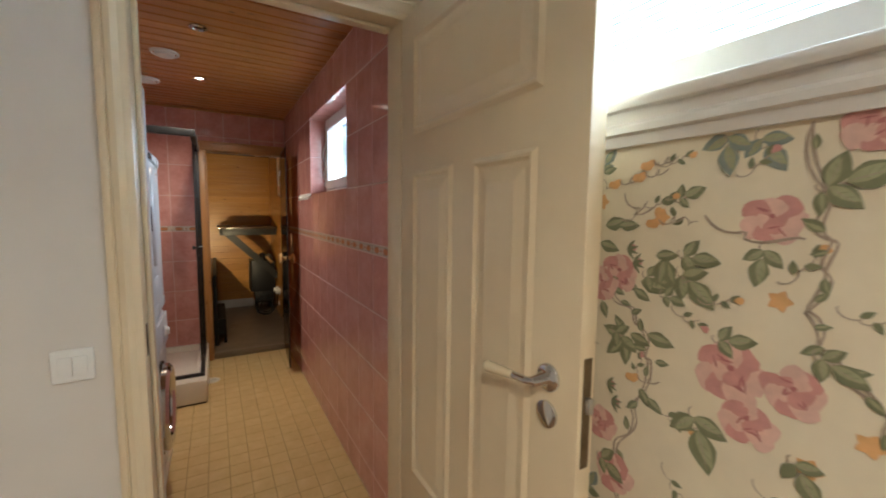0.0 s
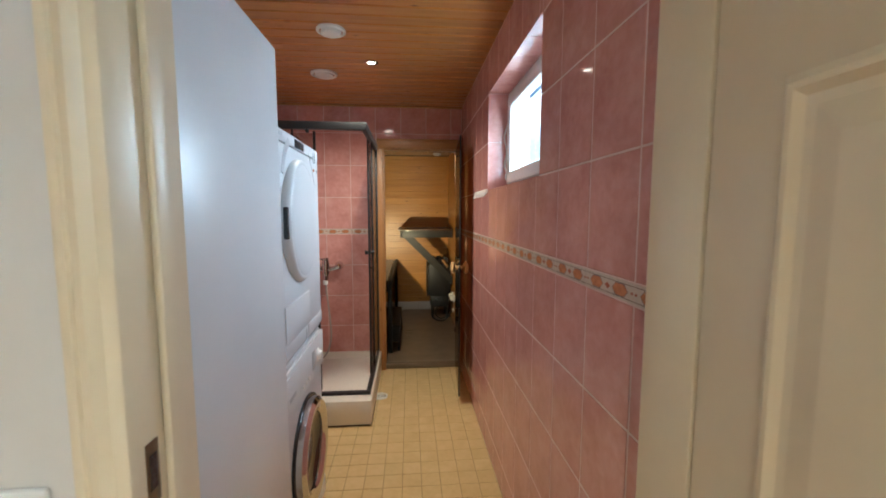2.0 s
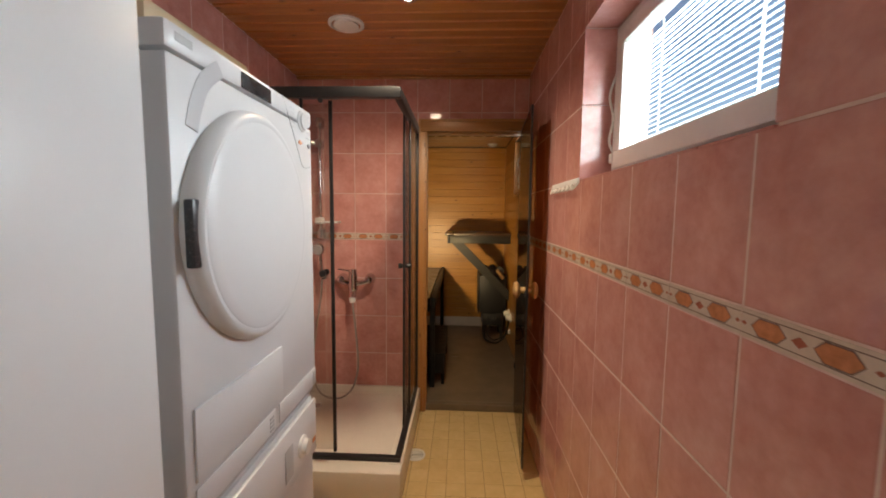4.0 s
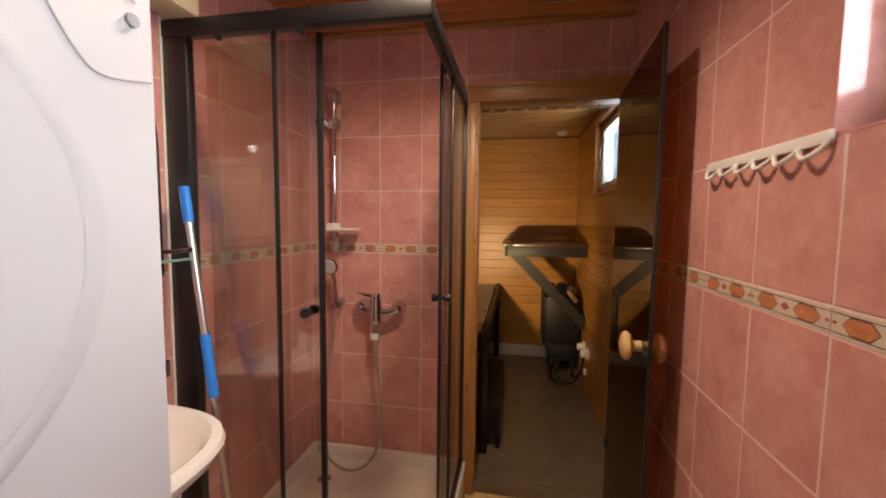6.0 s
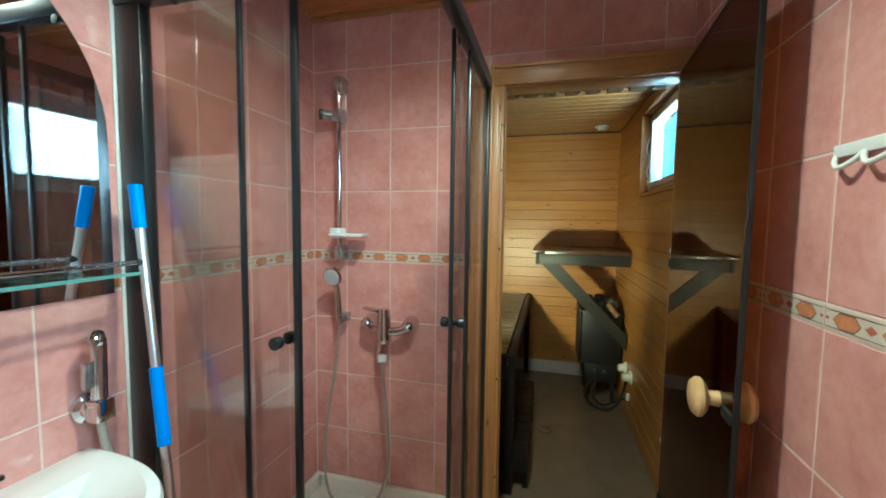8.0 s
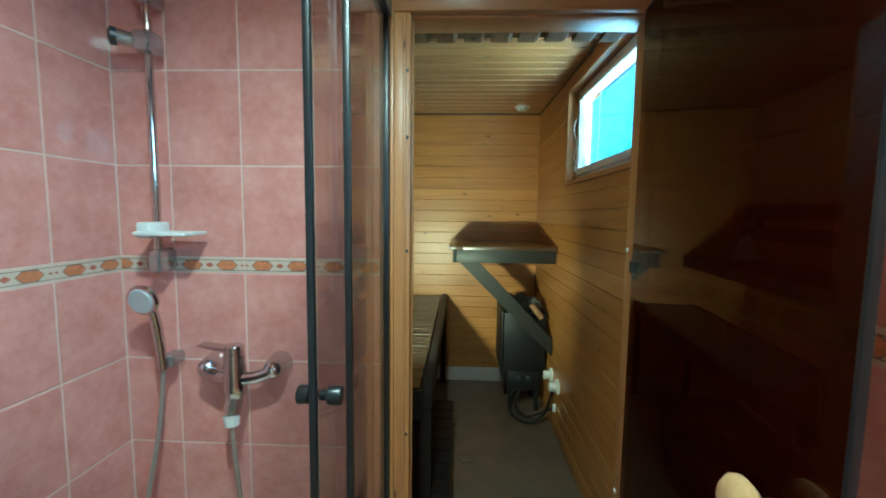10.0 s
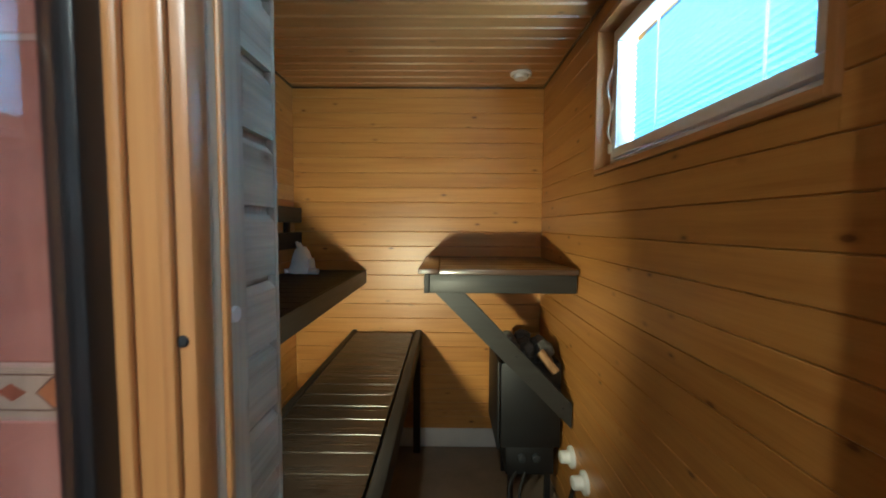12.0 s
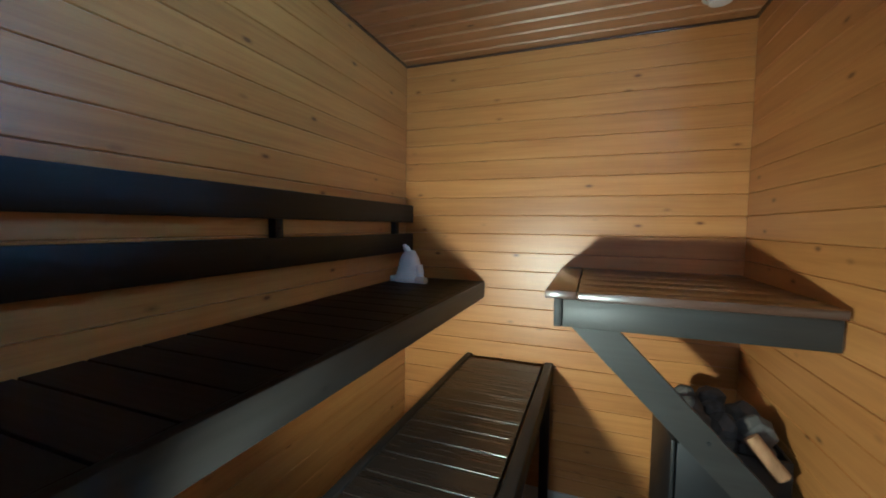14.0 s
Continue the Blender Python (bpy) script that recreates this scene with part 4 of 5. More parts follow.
def basin_bowl():
    """A half-oval bowl with a thick rounded rim."""
    bm = bmesh.new()
    n, cy = 40, 2.450
    def ring(rx, ry, z, back):
        out = []
        for k in range(n):
            a = -math.pi / 2 + math.pi * k / (n - 1)
            c, s = math.cos(a), math.sin(a)
            c = abs(c) ** .72
            s = math.copysign(abs(s) ** .72, s)
            out.append(bm.verts.new((-.8225 + back + rx * c, cy + ry * s, z)))
        return out
    rings = [ring(.20, .16, .66, 0), ring(.32, .245, .76, 0), ring(.378, .276, .815, 0), ring(.388, .284, .838, 0), ring(.382, .280, .850, 0),
             ring(.352, .262, .852, .004), ring(.250, .225, .836, .085), ring(.225, .20, .800, .09), ring(.15, .13, .742, .10), ring(.04, .03, .728, .14)]
    for a, b in zip(rings, rings[1:]):
        for k in range(n - 1):
            bm.faces.new((a[k], a[k + 1], b[k + 1], b[k]))
        bm.faces.new((a[n - 1], a[0], b[0], b[n - 1]))
    bm.faces.new(rings[-1])
    bm.faces.new(rings[0][::-1])
    return bm


part("bowl", basin_bowl(), M_CERAMIC, basin)
bm = bmesh.new()
rod(bm, (-.64, 2.42, .40), (-.64, 2.42, .665), .017)
tube(bm, [(-.64, 2.42, .42), (-.66, 2.42, .36), (-.74, 2.42, .36), (-.82, 2.42, .40)], .015)
part("waste_pipe", bm, M_CHROME, basin)
tap = thing("basin_tap", (-.69, 2.435, .845), "chrome single-lever basin tap", "tap")
bm = bmesh.new()
rod(bm, (-.690, 2.435, .845), (-.684, 2.435, .960), .028, 20, .025)
part("body", bm, M_CHROME, tap)
bm = bmesh.new()
tube(bm, [(-.684, 2.435, .925), (-.64, 2.436, .945), (-.59, 2.437, .942), (-.562, 2.438, .925)], .021, 16)
part("spout", bm, M_CHROME, tap)
bm = bmesh.new()
quad_box(bm, -.018, .135, -.017, .017, -.007, .007, .006, Matrix.Translation((-.684, 2.435, .985)) @ Matrix.Rotation(radians(8), 4, "Z") @ Matrix.Rotation(radians(-20), 4, "Y"))
rod(bm, (-.684, 2.435, .958), (-.684, 2.435, .985), .027, 20, .022)
part("lever", bm, M_CHROME, tap)
tap.matrix_basis = pose(-.69, 2.435, .845) @ Matrix.Diagonal((.82, .82, .80, 1))

mirror = thing("arched_mirror", (WEST, 2.46, 1.25), "tall arched mirror on the pink tiles", "mirror")
bm = bmesh.new()
cy, hw, zc = 2.455, .345, 1.60
outline = [(cy - hw, 1.218), (cy + hw, 1.218)] + [(cy + hw * math.cos(math.pi * k / 28), zc + hw * 1.12 * math.sin(math.pi * k / 28)) for k in range(29)]
prism(bm, outline, Matrix(((0, 0, 1, WEST + .001), (1, 0, 0, 0), (0, 1, 0, 0), (0, 0, 0, 1))), .006)
part("glass", bm, M_MIRROR, mirror, smooth=False)
shelf = thing("glass_shelf", (-.76, 2.46, 1.28), "narrow green-edged glass shelf with chrome rail", "shelf")
part("plate", box(WEST + .008, -.702, 2.130, 2.790, 1.272, 1.280), M_SHELFGLASS, shelf, smooth=False)
part("edge", box(-.7018, -.6995, 2.130, 2.790, 1.272, 1.280), M_SHELFEDGE, shelf)
bm = bmesh.new()
rod(bm, (-.705, 2.13, 1.302), (-.705, 2.775, 1.302), .006)
part("rail", bm, M_CHROME, shelf)
bm = bmesh.new()
rod(bm, (-.705, 2.775, 1.302), (-.705, 2.787, 1.302), .009)
part("rail_end", bm, M_DARKP, shelf)
for y in (2.16, 2.74):
    part("bracket", box(WEST + .0075, -.79, y, y + .02, 1.262, 1.2715, bevel=.002), M_CHROME, shelf)
heater = thing("mirror_light", (-.76, 2.6, 1.96), "cream plastic wall light housing above the mirror", "wall light")
bm = bmesh.new()
quad_box(bm, WEST + .001, -.705, 2.24, 2.862, 1.990, 2.085, .022)
part("housing", bm, M_PORCELAIN, heater)

bidet = thing("bidet_shower", (-.80, 2.735, .94), "chrome hand bidet shower in a wall holder", "bidet shower")
bm = bmesh.new()
lathe(bm, [(.036, 0), (.036, .010), (.024, .016), (.020, .035)], facing(WEST + .001, 2.728, .952, (1, 0, 0)))
quad_box(bm, -.800, -.754, 2.706, 2.750, .925, .980, .008)
part("holder", bm, M_CHROME, bidet)
bm = bmesh.new()
tube(bm, [(-.778, 2.728, .940), (-.777, 2.729, 1.02), (-.776, 2.730, 1.10), (-.772, 2.726, 1.128), (-.760, 2.716, 1.134), (-.752, 2.706, 1.122)], .0165)
part("handle", bm, M_CHROME, bidet)
part("trigger", box(-.785, -.769, 2.694, 2.713, 1.01, 1.07, bevel=.004), M_SATIN, bidet)
bm = bmesh.new()
tube(bm, [(-.778, 2.728, .938), (-.776, 2.735, .87), (-.770, 2.748, .78), (-.77, 2.75, .60), (-.80, 2.74, .45)], .010)
part("hose", bm, M_HOSE, bidet)

mop = thing("floor_squeegee", (-.46, 2.70, 0), "aluminium squeegee pole with blue grips leaning in the corner", "squeegee")
A, Bq = Vector((-.738, 2.803, 1.488)), Vector((-.470, 2.705, .035))
def along(t):
    return A.lerp(Bq, t)
bm = bmesh.new()
rod(bm, along(.01), along(.99), .0105)
part("pole", bm, M_ALU, mop)
for t0, t1 in ((0, .072), (.300, .425)):
    bm = bmesh.new()
    rod(bm, along(t0), along(t1), .0145)
    part("grip", bm, M_BLUE, mop, "bright blue plastic grip")
bm = bmesh.new()
quad_box(bm, -.22, .22, -.014, .014, .012, .040, .004, Matrix.Translation((-.385, 2.67, 0)) @ Matrix.Rotation(radians(36), 4, "Z"))
part("head", bm, M_GREYP, mop)
bm = bmesh.new()
quad_box(bm, -.225, .225, -.005, .005, .0, .013, .001, Matrix.Translation((-.385, 2.67, 0)) @ Matrix.Rotation(radians(36), 4, "Z"))
part("blade", bm, M_RUBBER, mop)

hooks = thing("hook_rail", (EAST, 2.72, 1.52), "white plastic rail of towel hooks on the tiles", "hook rail")
part("back_bar", box(EAST - .009, EAST - .0005, 2.508, 2.918, 1.528, 1.550, bevel=.003), M_PLASTIC, hooks)
for i in range(6):
    y = 2.545 + i * .067
    bm = bmesh.new()
    tube(bm, [(EAST - .007, y - .031, 1.530), (EAST - .012, y - .026, 1.520), (EAST - .018, y - .012, 1.511), (EAST - .020, y, 1.508),
              (EAST - .018, y + .012, 1.511), (EAST - .012, y + .026, 1.520), (EAST - .007, y + .031, 1.530)], .0046)
    part("hook", bm, M_PLASTIC, hooks, "scalloped plastic hook loop")

drain = thing("floor_drain", (.046, 3.17, 0), "round white floor drain grate", "drain")
bm = bmesh.new()
lathe(bm, [(.058, .001), (.057, .005), (.046, .005), (.045, .003)], Matrix.Translation((.046, 3.17, 0)))
part("rim", bm, M_PLASTIC, drain)
for r in (.040, .027, .014):
    bm = bmesh.new()
    lathe(bm, [(r, .001), (r, .0045), (r - .007, .0045), (r - .007, .001)], Matrix.Translation((.046, 3.17, 0)))
    part("grate_ring", bm, M_PLASTIC, drain)
# flat dark disc paints the shade seen between the grate rings
bm = bmesh.new()
lathe(bm, [(.045, .0008), (0, .0008)], Matrix.Translation((.046, 3.17, 0)))
part("shadow_pan", bm, M_DARKP, drain)


def ceiling_spot(x, y, lit):
    s = thing("ceiling_spot", (x, y, CB), "small chrome recessed ceiling spotlight, " + ("lit" if lit else "switched off"), "spotlight", "ceiling spots")
    bm = bmesh.new()
    lathe(bm, [(.042, -.001), (.042, -.006), (.030, -.010), (.025, -.004)], Matrix.Translation((x, y, CB)))
    part("ring", bm, M_CHROME, s)
    bm = bmesh.new()
    lathe(bm, [(.024, -.0035), (0, -.0035)], Matrix.Translation((x, y, CB)), 20)
    part("lamp", bm, M_LAMP if lit else M_DARKP, s, "glowing lamp face" if lit else "dark unlit lamp face")


ceiling_spot(.055, 2.734, True)
ceiling_spot(.073, 1.855, False)


def ceiling_disc(name, x, y, z, r, label, category, deep):
    s = thing(name, (x, y, z), label, category)
    bm = bmesh.new()
    lathe(bm, [(r, -.001), (r, -.010), (r * .86, -.016), (r * .78, -.010)], Matrix.Translation((x, y, z)), 36)
    part("ring", bm, M_PLASTIC, s)
    bm = bmesh.new()
    lathe(bm, [(r * .70, -.008), (r * .70, -.016), (r * .62, -deep), (0, -deep - .003)], Matrix.Translation((x, y, z)), 36)
    part("disc", bm, M_PLASTIC, s)


ceiling_disc("air_valve", -.274, 2.958, CB, .085, "round white air valve in the ceiling", "air valve", .016)
ceiling_disc("smoke_alarm", -.105, 2.322, CB, .072, "flat round white alarm on the ceiling", "alarm", .024)
ceiling_disc("air_valve", .640, 5.49, CS, .055, "round white air valve in the sauna ceiling", "air valve", .030)

# ---- hall fittings ----
switch = thing("light_switch", (-.195, .715, 1.04), "white double light switch on the hall wall", "light switch")
bm = bmesh.new()
quad_box(bm, -.236, -.155, .7045, .7145, .998, 1.079, .005)
part("plate", bm, M_PLASTIC, switch)
for x in (-.222, -.194):
    part("rocker", box(x, x + .027, .700, .7048, 1.014, 1.062, bevel=.002), M_PLASTIC, switch)
thermo = thing("thermostat", (-.42, .715, 1.32), "white plastic thermostat box on the hall wall", "thermostat")
part("box", box(-.452, -.371, .690, .7145, 1.318, 1.398, bevel=.006), M_PLASTIC, thermo)
part("dial_plate", box(-.440, -.395, .686, .6898, 1.336, 1.384, bevel=.003), M_PLASTIC, thermo)
hall_lamp = thing("hall_lamp", (-.25, -1.2, CH), "round frosted ceiling lamp in the hall, lit", "ceiling lamp")
bm = bmesh.new()
lathe(bm, [(.06, -.001), (.06, -.03), (.012, -.035), (.012, -.06)], Matrix.Translation((-.25, -1.2, CH)))
part("rose", bm, M_PLASTIC, hall_lamp)
bm = bmesh.new()
lathe(bm, [(.045, -.062), (.14, -.075), (.15, -.085), (.0, -.088)], Matrix.Translation((-.25, -1.2, CH)))
part("shade", bm, M_HLAMP, hall_lamp)

# ---- sauna benches ----


def bench_slats(parent, x0, x1, y0, y1, z, pitch, gap, thick, material):
    me = None
    y = y0
    while y + pitch - gap <= y1 + .001:
        if me is None:
            bm = bmesh.new()
            quad_box(bm, -(x1 - x0) / 2, (x1 - x0) / 2, -(pitch - gap) / 2, (pitch - gap) / 2, -thick, 0, .0013)
            me = mesh_of("slat", bm, material, False)
        o = new("slat", me)
        o.parent = parent
        o.matrix_parent_inverse = base_of(parent).inverted()
        o.matrix_basis = Matrix.Translation(((x0 + x1) / 2, y + (pitch - gap) / 2, z))
        y += pitch


upper = thing("upper_bench", (-.43, 4.83, 1.04), "black-stained upper sauna bench of cross slats", "sauna bench")
bench_slats(upper, SW + .004, -.245, 3.925, 5.698, 1.124, .0985, .005, .022, M_BLACKWOOD)
part("front_board", box(-.244, -.219, 3.908, 5.700, 1.045, 1.125, bevel=.004), M_BLACKWOOD, upper)
part("bearer", box(-.60, -.56, 3.92, 5.69, 1.058, 1.1015), M_BLACKWOOD, upper)
part("bearer", box(-.285, -.2445, 3.92, 5.69, 1.058, 1.1015), M_BLACKWOOD, upper)

back = thing("backrest", (SW, 4.83, 1.25), "black-stained sauna backrest of two boards", "backrest")
part("board", box(SW + .030, SW + .050, 3.925, 5.690, 1.402, 1.488, bevel=.004), M_BLACKWOOD, back)
part("board", box(SW + .030, SW + .050, 3.925, 5.690, 1.258, 1.348, bevel=.004), M_BLACKWOOD, back)
for y in (4.04, 4.794, 5.556):
    bm = bmesh.new()
    quad_box(bm, SW + .001, SW + .0295, y - .016, y + .016, 1.262, 1.484, .002)
    rod(bm, (SW + .0295, y, 1.375), (SW + .033, y, 1.375), .004)
    part("bracket", bm, M_BLACKWOOD, back)

low = thing("lower_bench", (-.10, 5.05, .05), "black-stained lower sauna bench of cross slats", "sauna bench")
bench_slats(low, -.270, .064, 3.958, 5.690, .765, .0935, .004, .022, M_BROWNBLACK)
part("side_board", box(.073, .110, 3.945, 5.697, .690, .768, bevel=.005), M_BLACKWOOD, low)
part("side_board", box(-.302, -.274, 3.945, 5.697, .690, .768, bevel=.005), M_BLACKWOOD, low)
part("bearer", box(-.22, -.18, 3.96, 5.68, .700, .7425), M_BLACKWOOD, low)
part("bearer", box(.0, .04, 3.96, 5.68, .700, .7425), M_BLACKWOOD, low)
part("end_board", box(-.2735, .0725, 3.925, 3.9445, .660, .766, bevel=.004), M_BLACKWOOD, low)
for x in (-.29, .066):
    for y in (3.96, 5.62):
        part("leg", box(x, x + .04, y, y + .04, SFLOOR, .6998, bevel=.003), M_BLACKWOOD, low)

step = thing("step_stool", (.07, 4.4, .05), "low black-stained wooden step by the sauna benches", "step")
bench_slats(step, -.050, .180, 4.015, 4.780, .310, .096, .006, .024, M_BLACKWOOD)
part("side_board", box(.154, .178, 4.02, 4.775, .160, .2855, bevel=.003), M_BLACKWOOD, step)
part("side_board", box(-.048, -.024, 4.02, 4.775, .160, .2855, bevel=.003), M_BLACKWOOD, step)
part("end_board", box(-.050, .180, 4.000, 4.0145, .150, .3095, bevel=.003), M_BLACKWOOD, step)
part("end_board", box(-.050, .180, 4.7855, 4.800, .150, .3095, bevel=.003), M_BLACKWOOD, step)
for x in (-.0485, .1535):
    for y in (4.03, 4.72):
        part("leg", box(x, x + .025, y, y + .045, SFLOOR, .1598, bevel=.003), M_BLACKWOOD, step)

plat = thing("short_bench", (.48, 5.33, 1.08), "dark wooden corner bench above the stove on a diagonal brace", "sauna bench")
part("top_board", box(.226, .804, 5.000, 5.070, 1.186, 1.210, bevel=.004), M_BROWNWOOD, plat)
for i in range(5):
    y = 5.074 + i * .1255
    part("top_board", box(.226, .804, y, y + .1225, 1.186, 1.2095, bevel=.003), M_BROWNWOOD, plat)
part("end_board", box(.138, .2225, 5.000, 5.700, 1.188, 1.2115, bevel=.004), M_BROWNWOOD, plat)
part("front_apron", box(.186, .804, 5.020, 5.044, 1.106, 1.1855, bevel=.003), M_CHARCOAL, plat, "dark grey front apron")
part("side_apron", box(.162, .1855, 5.016, 5.698, 1.106, 1.1855, bevel=.003), M_BLACKWOOD, plat)
part("back_bearer", box(.19, .804, 5.66, 5.70, 1.106, 1.1855), M_BLACKWOOD, plat)
bm = bmesh.new()
prism(bm, [(.206, 1.1055), (.332, 1.1055), (.804, .618), (.804, .508)], Matrix(((1, 0, 0, 0), (0, 0, 1, 5.046), (0, 1, 0, 0), (0, 0, 0, 1))), .026)
part("brace", bm, M_CHARCOAL, plat, "dark grey diagonal brace", smooth=False)
for x, z in ((.560, .828), (.765, .600)):
    bm = bmesh.new()
    lathe(bm, [(.0055, 0), (.0048, .003), (0, .0035)], facing(x, 5.0459, z, (0, -1, 0)), 12)
    part("bolt", bm, M_DARKP, plat)

# ---- stove, sockets, lamp ----
stove = thing("sauna_stove", (.66, 5.36, .12), "black electric sauna stove filled with stones", "sauna stove")
for a in ((.515, .795, 5.18, 5.192), (.515, .795, 5.518, 5.53), (.515, .527, 5.192, 5.518), (.783, .795, 5.192, 5.518)):
    part("casing_panel", box(*a, .345, .750, bevel=.003), M_STOVE, stove)
part("stone_floor", box(.527, .783, 5.192, 5.518, .40, .42), M_STOVE, stove)
part("side_guard", box(.498, .508, 5.17, 5.54, .34, .76, bevel=.002), M_STOVE, stove)
part("control_box", box(.545, .775, 5.20, 5.50, .200, .3445, bevel=.005), M_STOVE, stove)
for x in (.62, .69):
    bm = bmesh.new()
    lathe(bm, [(.022, 0), (.020, .012), (.008, .016), (0, .016)], facing(x, 5.1995, .285, (0, -1, 0)), 20)
    part("dial", bm, M_DARKP, stove)
for x in (.56, .74):
    for y in (5.22, 5.46):
        part("leg", box(x, x + .025, y, y + .025, SFLOOR, .1998), M_STOVE, stove)
rng = random.Random(5)
for i in range(26):
    bm = bmesh.new()
    lay = i // 9
    r = .036 + .014 * rng.random()
    cx, cyy = .575 + .075 * (i % 3) + rng.uniform(-.012, .012), 5.25 + .105 * ((i // 3) % 3) + rng.uniform(-.02, .02)
    cz = .680 + .058 * lay + rng.uniform(-.01, .01)
    geo = bmesh.ops.create_icosphere(bm, subdivisions=2, radius=r, matrix=Matrix.Translation((cx, cyy, cz)) @ Matrix.Rotation(rng.random() * 6, 4, "Z"))["verts"]
    for v in geo:
        d = v.co - Vector((cx, cyy, cz))
        v.co = Vector((cx, cyy, cz)) + d * (1 + .34 * noise.noise(d * 30 + Vector((i * 3.1, 0, 0))))
    part("stone", bm, M_STONE, stove, smooth=False)
bm = bmesh.new()
tube(bm, [(.688, 5.165, .812), (.725, 5.145, .765), (.755, 5.132, .728)], .021, 12)
scoop = solid("water_ladle", bm, M_RAWPINE, "small weathered wooden ladle leaning on the stones", "ladle")
cable = thing("stove_cable", (.66, 5.15, .06), "black rubber power cable looping to the socket", "cable")
bm = bmesh.new()
tube(bm, [(.60, 5.21, .215), (.555, 5.16, .16), (.56, 5.10, .10), (.62, 5.05, .068), (.70, 5.02, .075), (.765, 5.00, .15), (.792, 4.99, .25), (.800, 4.97, .33)], .009)
part("cord", bm, M_RUBBER, cable)
bm = bmesh.new()
tube(bm, [(.64, 5.21, .215), (.60, 5.13, .13), (.66, 5.07, .085), (.74, 5.03, .13), (.795, 4.955, .20)], .007)
part("cord", bm, M_RUBBER, cable)


def wall_box(y, z):
    s = thing("junction_box", (SE, y, z), "round white junction box on the pine wall", "junction box", "sockets by the stove")
    bm = bmesh.new()
    lathe(bm, [(.046, .0005), (.046, .012), (.040, .016), (.028, .018), (.026, .052), (.022, .056), (0, .056)], facing(SE, y, z, (-1, 0, 0)), 28)
    part("cap", bm, M_PLASTIC, s)


wall_box(5.055, .378)
wall_box(4.890, .372)
clip = thing("cable_clip", (SE, 4.93, .22), "small white cable clip on the pine wall", "cable clip")
part("clip", box(SE - .020, SE - .0005, 4.918, 4.940, .195, .245, bevel=.004), M_PLASTIC, clip)

sauna_lamp = thing("sauna_lamp", (-.086, SN, 1.0), "small frosted sauna wall lamp under bench height, lit", "wall lamp")
part("backplate", box(-.15, -.02, SN + .0005, SN + .020, .945, 1.055, bevel=.006), M_TRIM, sauna_lamp)
bm = bmesh.new()
lathe(bm, [(.045, .020), (.045, .035), (.036, .052), (.02, .060), (0, .062)], facing(-.086, SN, 1.0, (0, 1, 0)), 28)
part("shade", bm, M_SLAMP, sauna_lamp)

# white animal figure: one plain shape
bm = bmesh.new()
FXX, FYY, FZ = -.545, 5.545, 1.1245
m0 = Matrix.Translation((FXX, FYY, FZ))
lathe(bm, [(0, 0), (.066, 0), (.070, .010), (.064, .026), (.056, .050), (.050, .075), (.044, .098), (.034, .118), (.020, .132), (0, .138)], m0 @ Matrix.Diagonal((1.0, .85, 1.0, 1)), 24)
tube(bm, [(FXX + .004, FYY, FZ + .105), (FXX - .006, FYY - .004, FZ + .130), (FXX - .016, FYY - .008, FZ + .150)], .015, 10)
tube(bm, [(FXX - .016, FYY - .008, FZ + .145), (FXX - .022, FYY - .012, FZ + .160)], .009, 8)
tube(bm, [(FXX + .062, FYY - .02, FZ + .005), (FXX + .060, FYY - .022, FZ + .045), (FXX + .054, FYY - .02, FZ + .074)], .017, 10)
tube(bm, [(FXX + .050, FYY - .035, FZ + .010), (FXX + .080, FYY - .045, FZ + .012), (FXX + .100, FYY - .05, FZ + .010)], .016, 10)
tube(bm, [(FXX - .055, FYY - .01, FZ + .012), (FXX - .080, FYY - .03, FZ + .010)], .013, 8)
tube(bm, [(FXX + .010, FYY + .008, FZ + .118), (FXX + .022, FYY + .010, FZ + .128)], .010, 8)
bmesh.ops.scale(bm, vec=(1.05, 1.05, 1.08), verts=bm.verts, space=Matrix.Translation((-FXX, -FYY, -FZ)))
solid("figurine", bm, M_STATUE, "white plaster figurine of a sitting wolf on the bench", "figurine")

sdrain = thing("floor_drain", (.232, 4.70, SFLOOR), "round dull floor drain grate", "drain")
bm = bmesh.new()
lathe(bm, [(.052, .0005), (.051, .004), (.040, .004), (.036, .002), (0, .002)], Matrix.Translation((.26, 4.66, SFLOOR)))
part("grate", bm, M_SFLOOR, sdrain)

# ---- wallpaper print ----
import itertools

LAYERS = itertools.count()


def layer():
    """Each printed shape a hair above the one before."""
    return .775 - .0004 - .000012 * (next(LAYERS) % 200)


def petal(bm, c, a, length, width, lift, wavy=.0, n=9):
    """A leaf or petal outline, flat on the wallpaper, from c in the direction a."""
    pts = []
    for k in range(n + 1):
        t = k / n
        pts.append((t * length, width * math.sin(math.pi * t ** .8) * (1 + wavy * math.sin(t * 19))))
    for k in range(n - 1, 0, -1):
        t = k / n
        pts.append((t * length, -width * math.sin(math.pi * t ** .8) * (1 + wavy * math.sin(t * 17 + 1))))
    ca, sa = math.cos(a), math.sin(a)
    px = layer()
    bm.faces.new([bm.verts.new((px, c[0] - (x * ca - y * sa), c[1] + x * sa + y * ca)) for x, y in pts])


prints = {k: bmesh.new() for k in M_SKIN}
rng = random.Random(11)


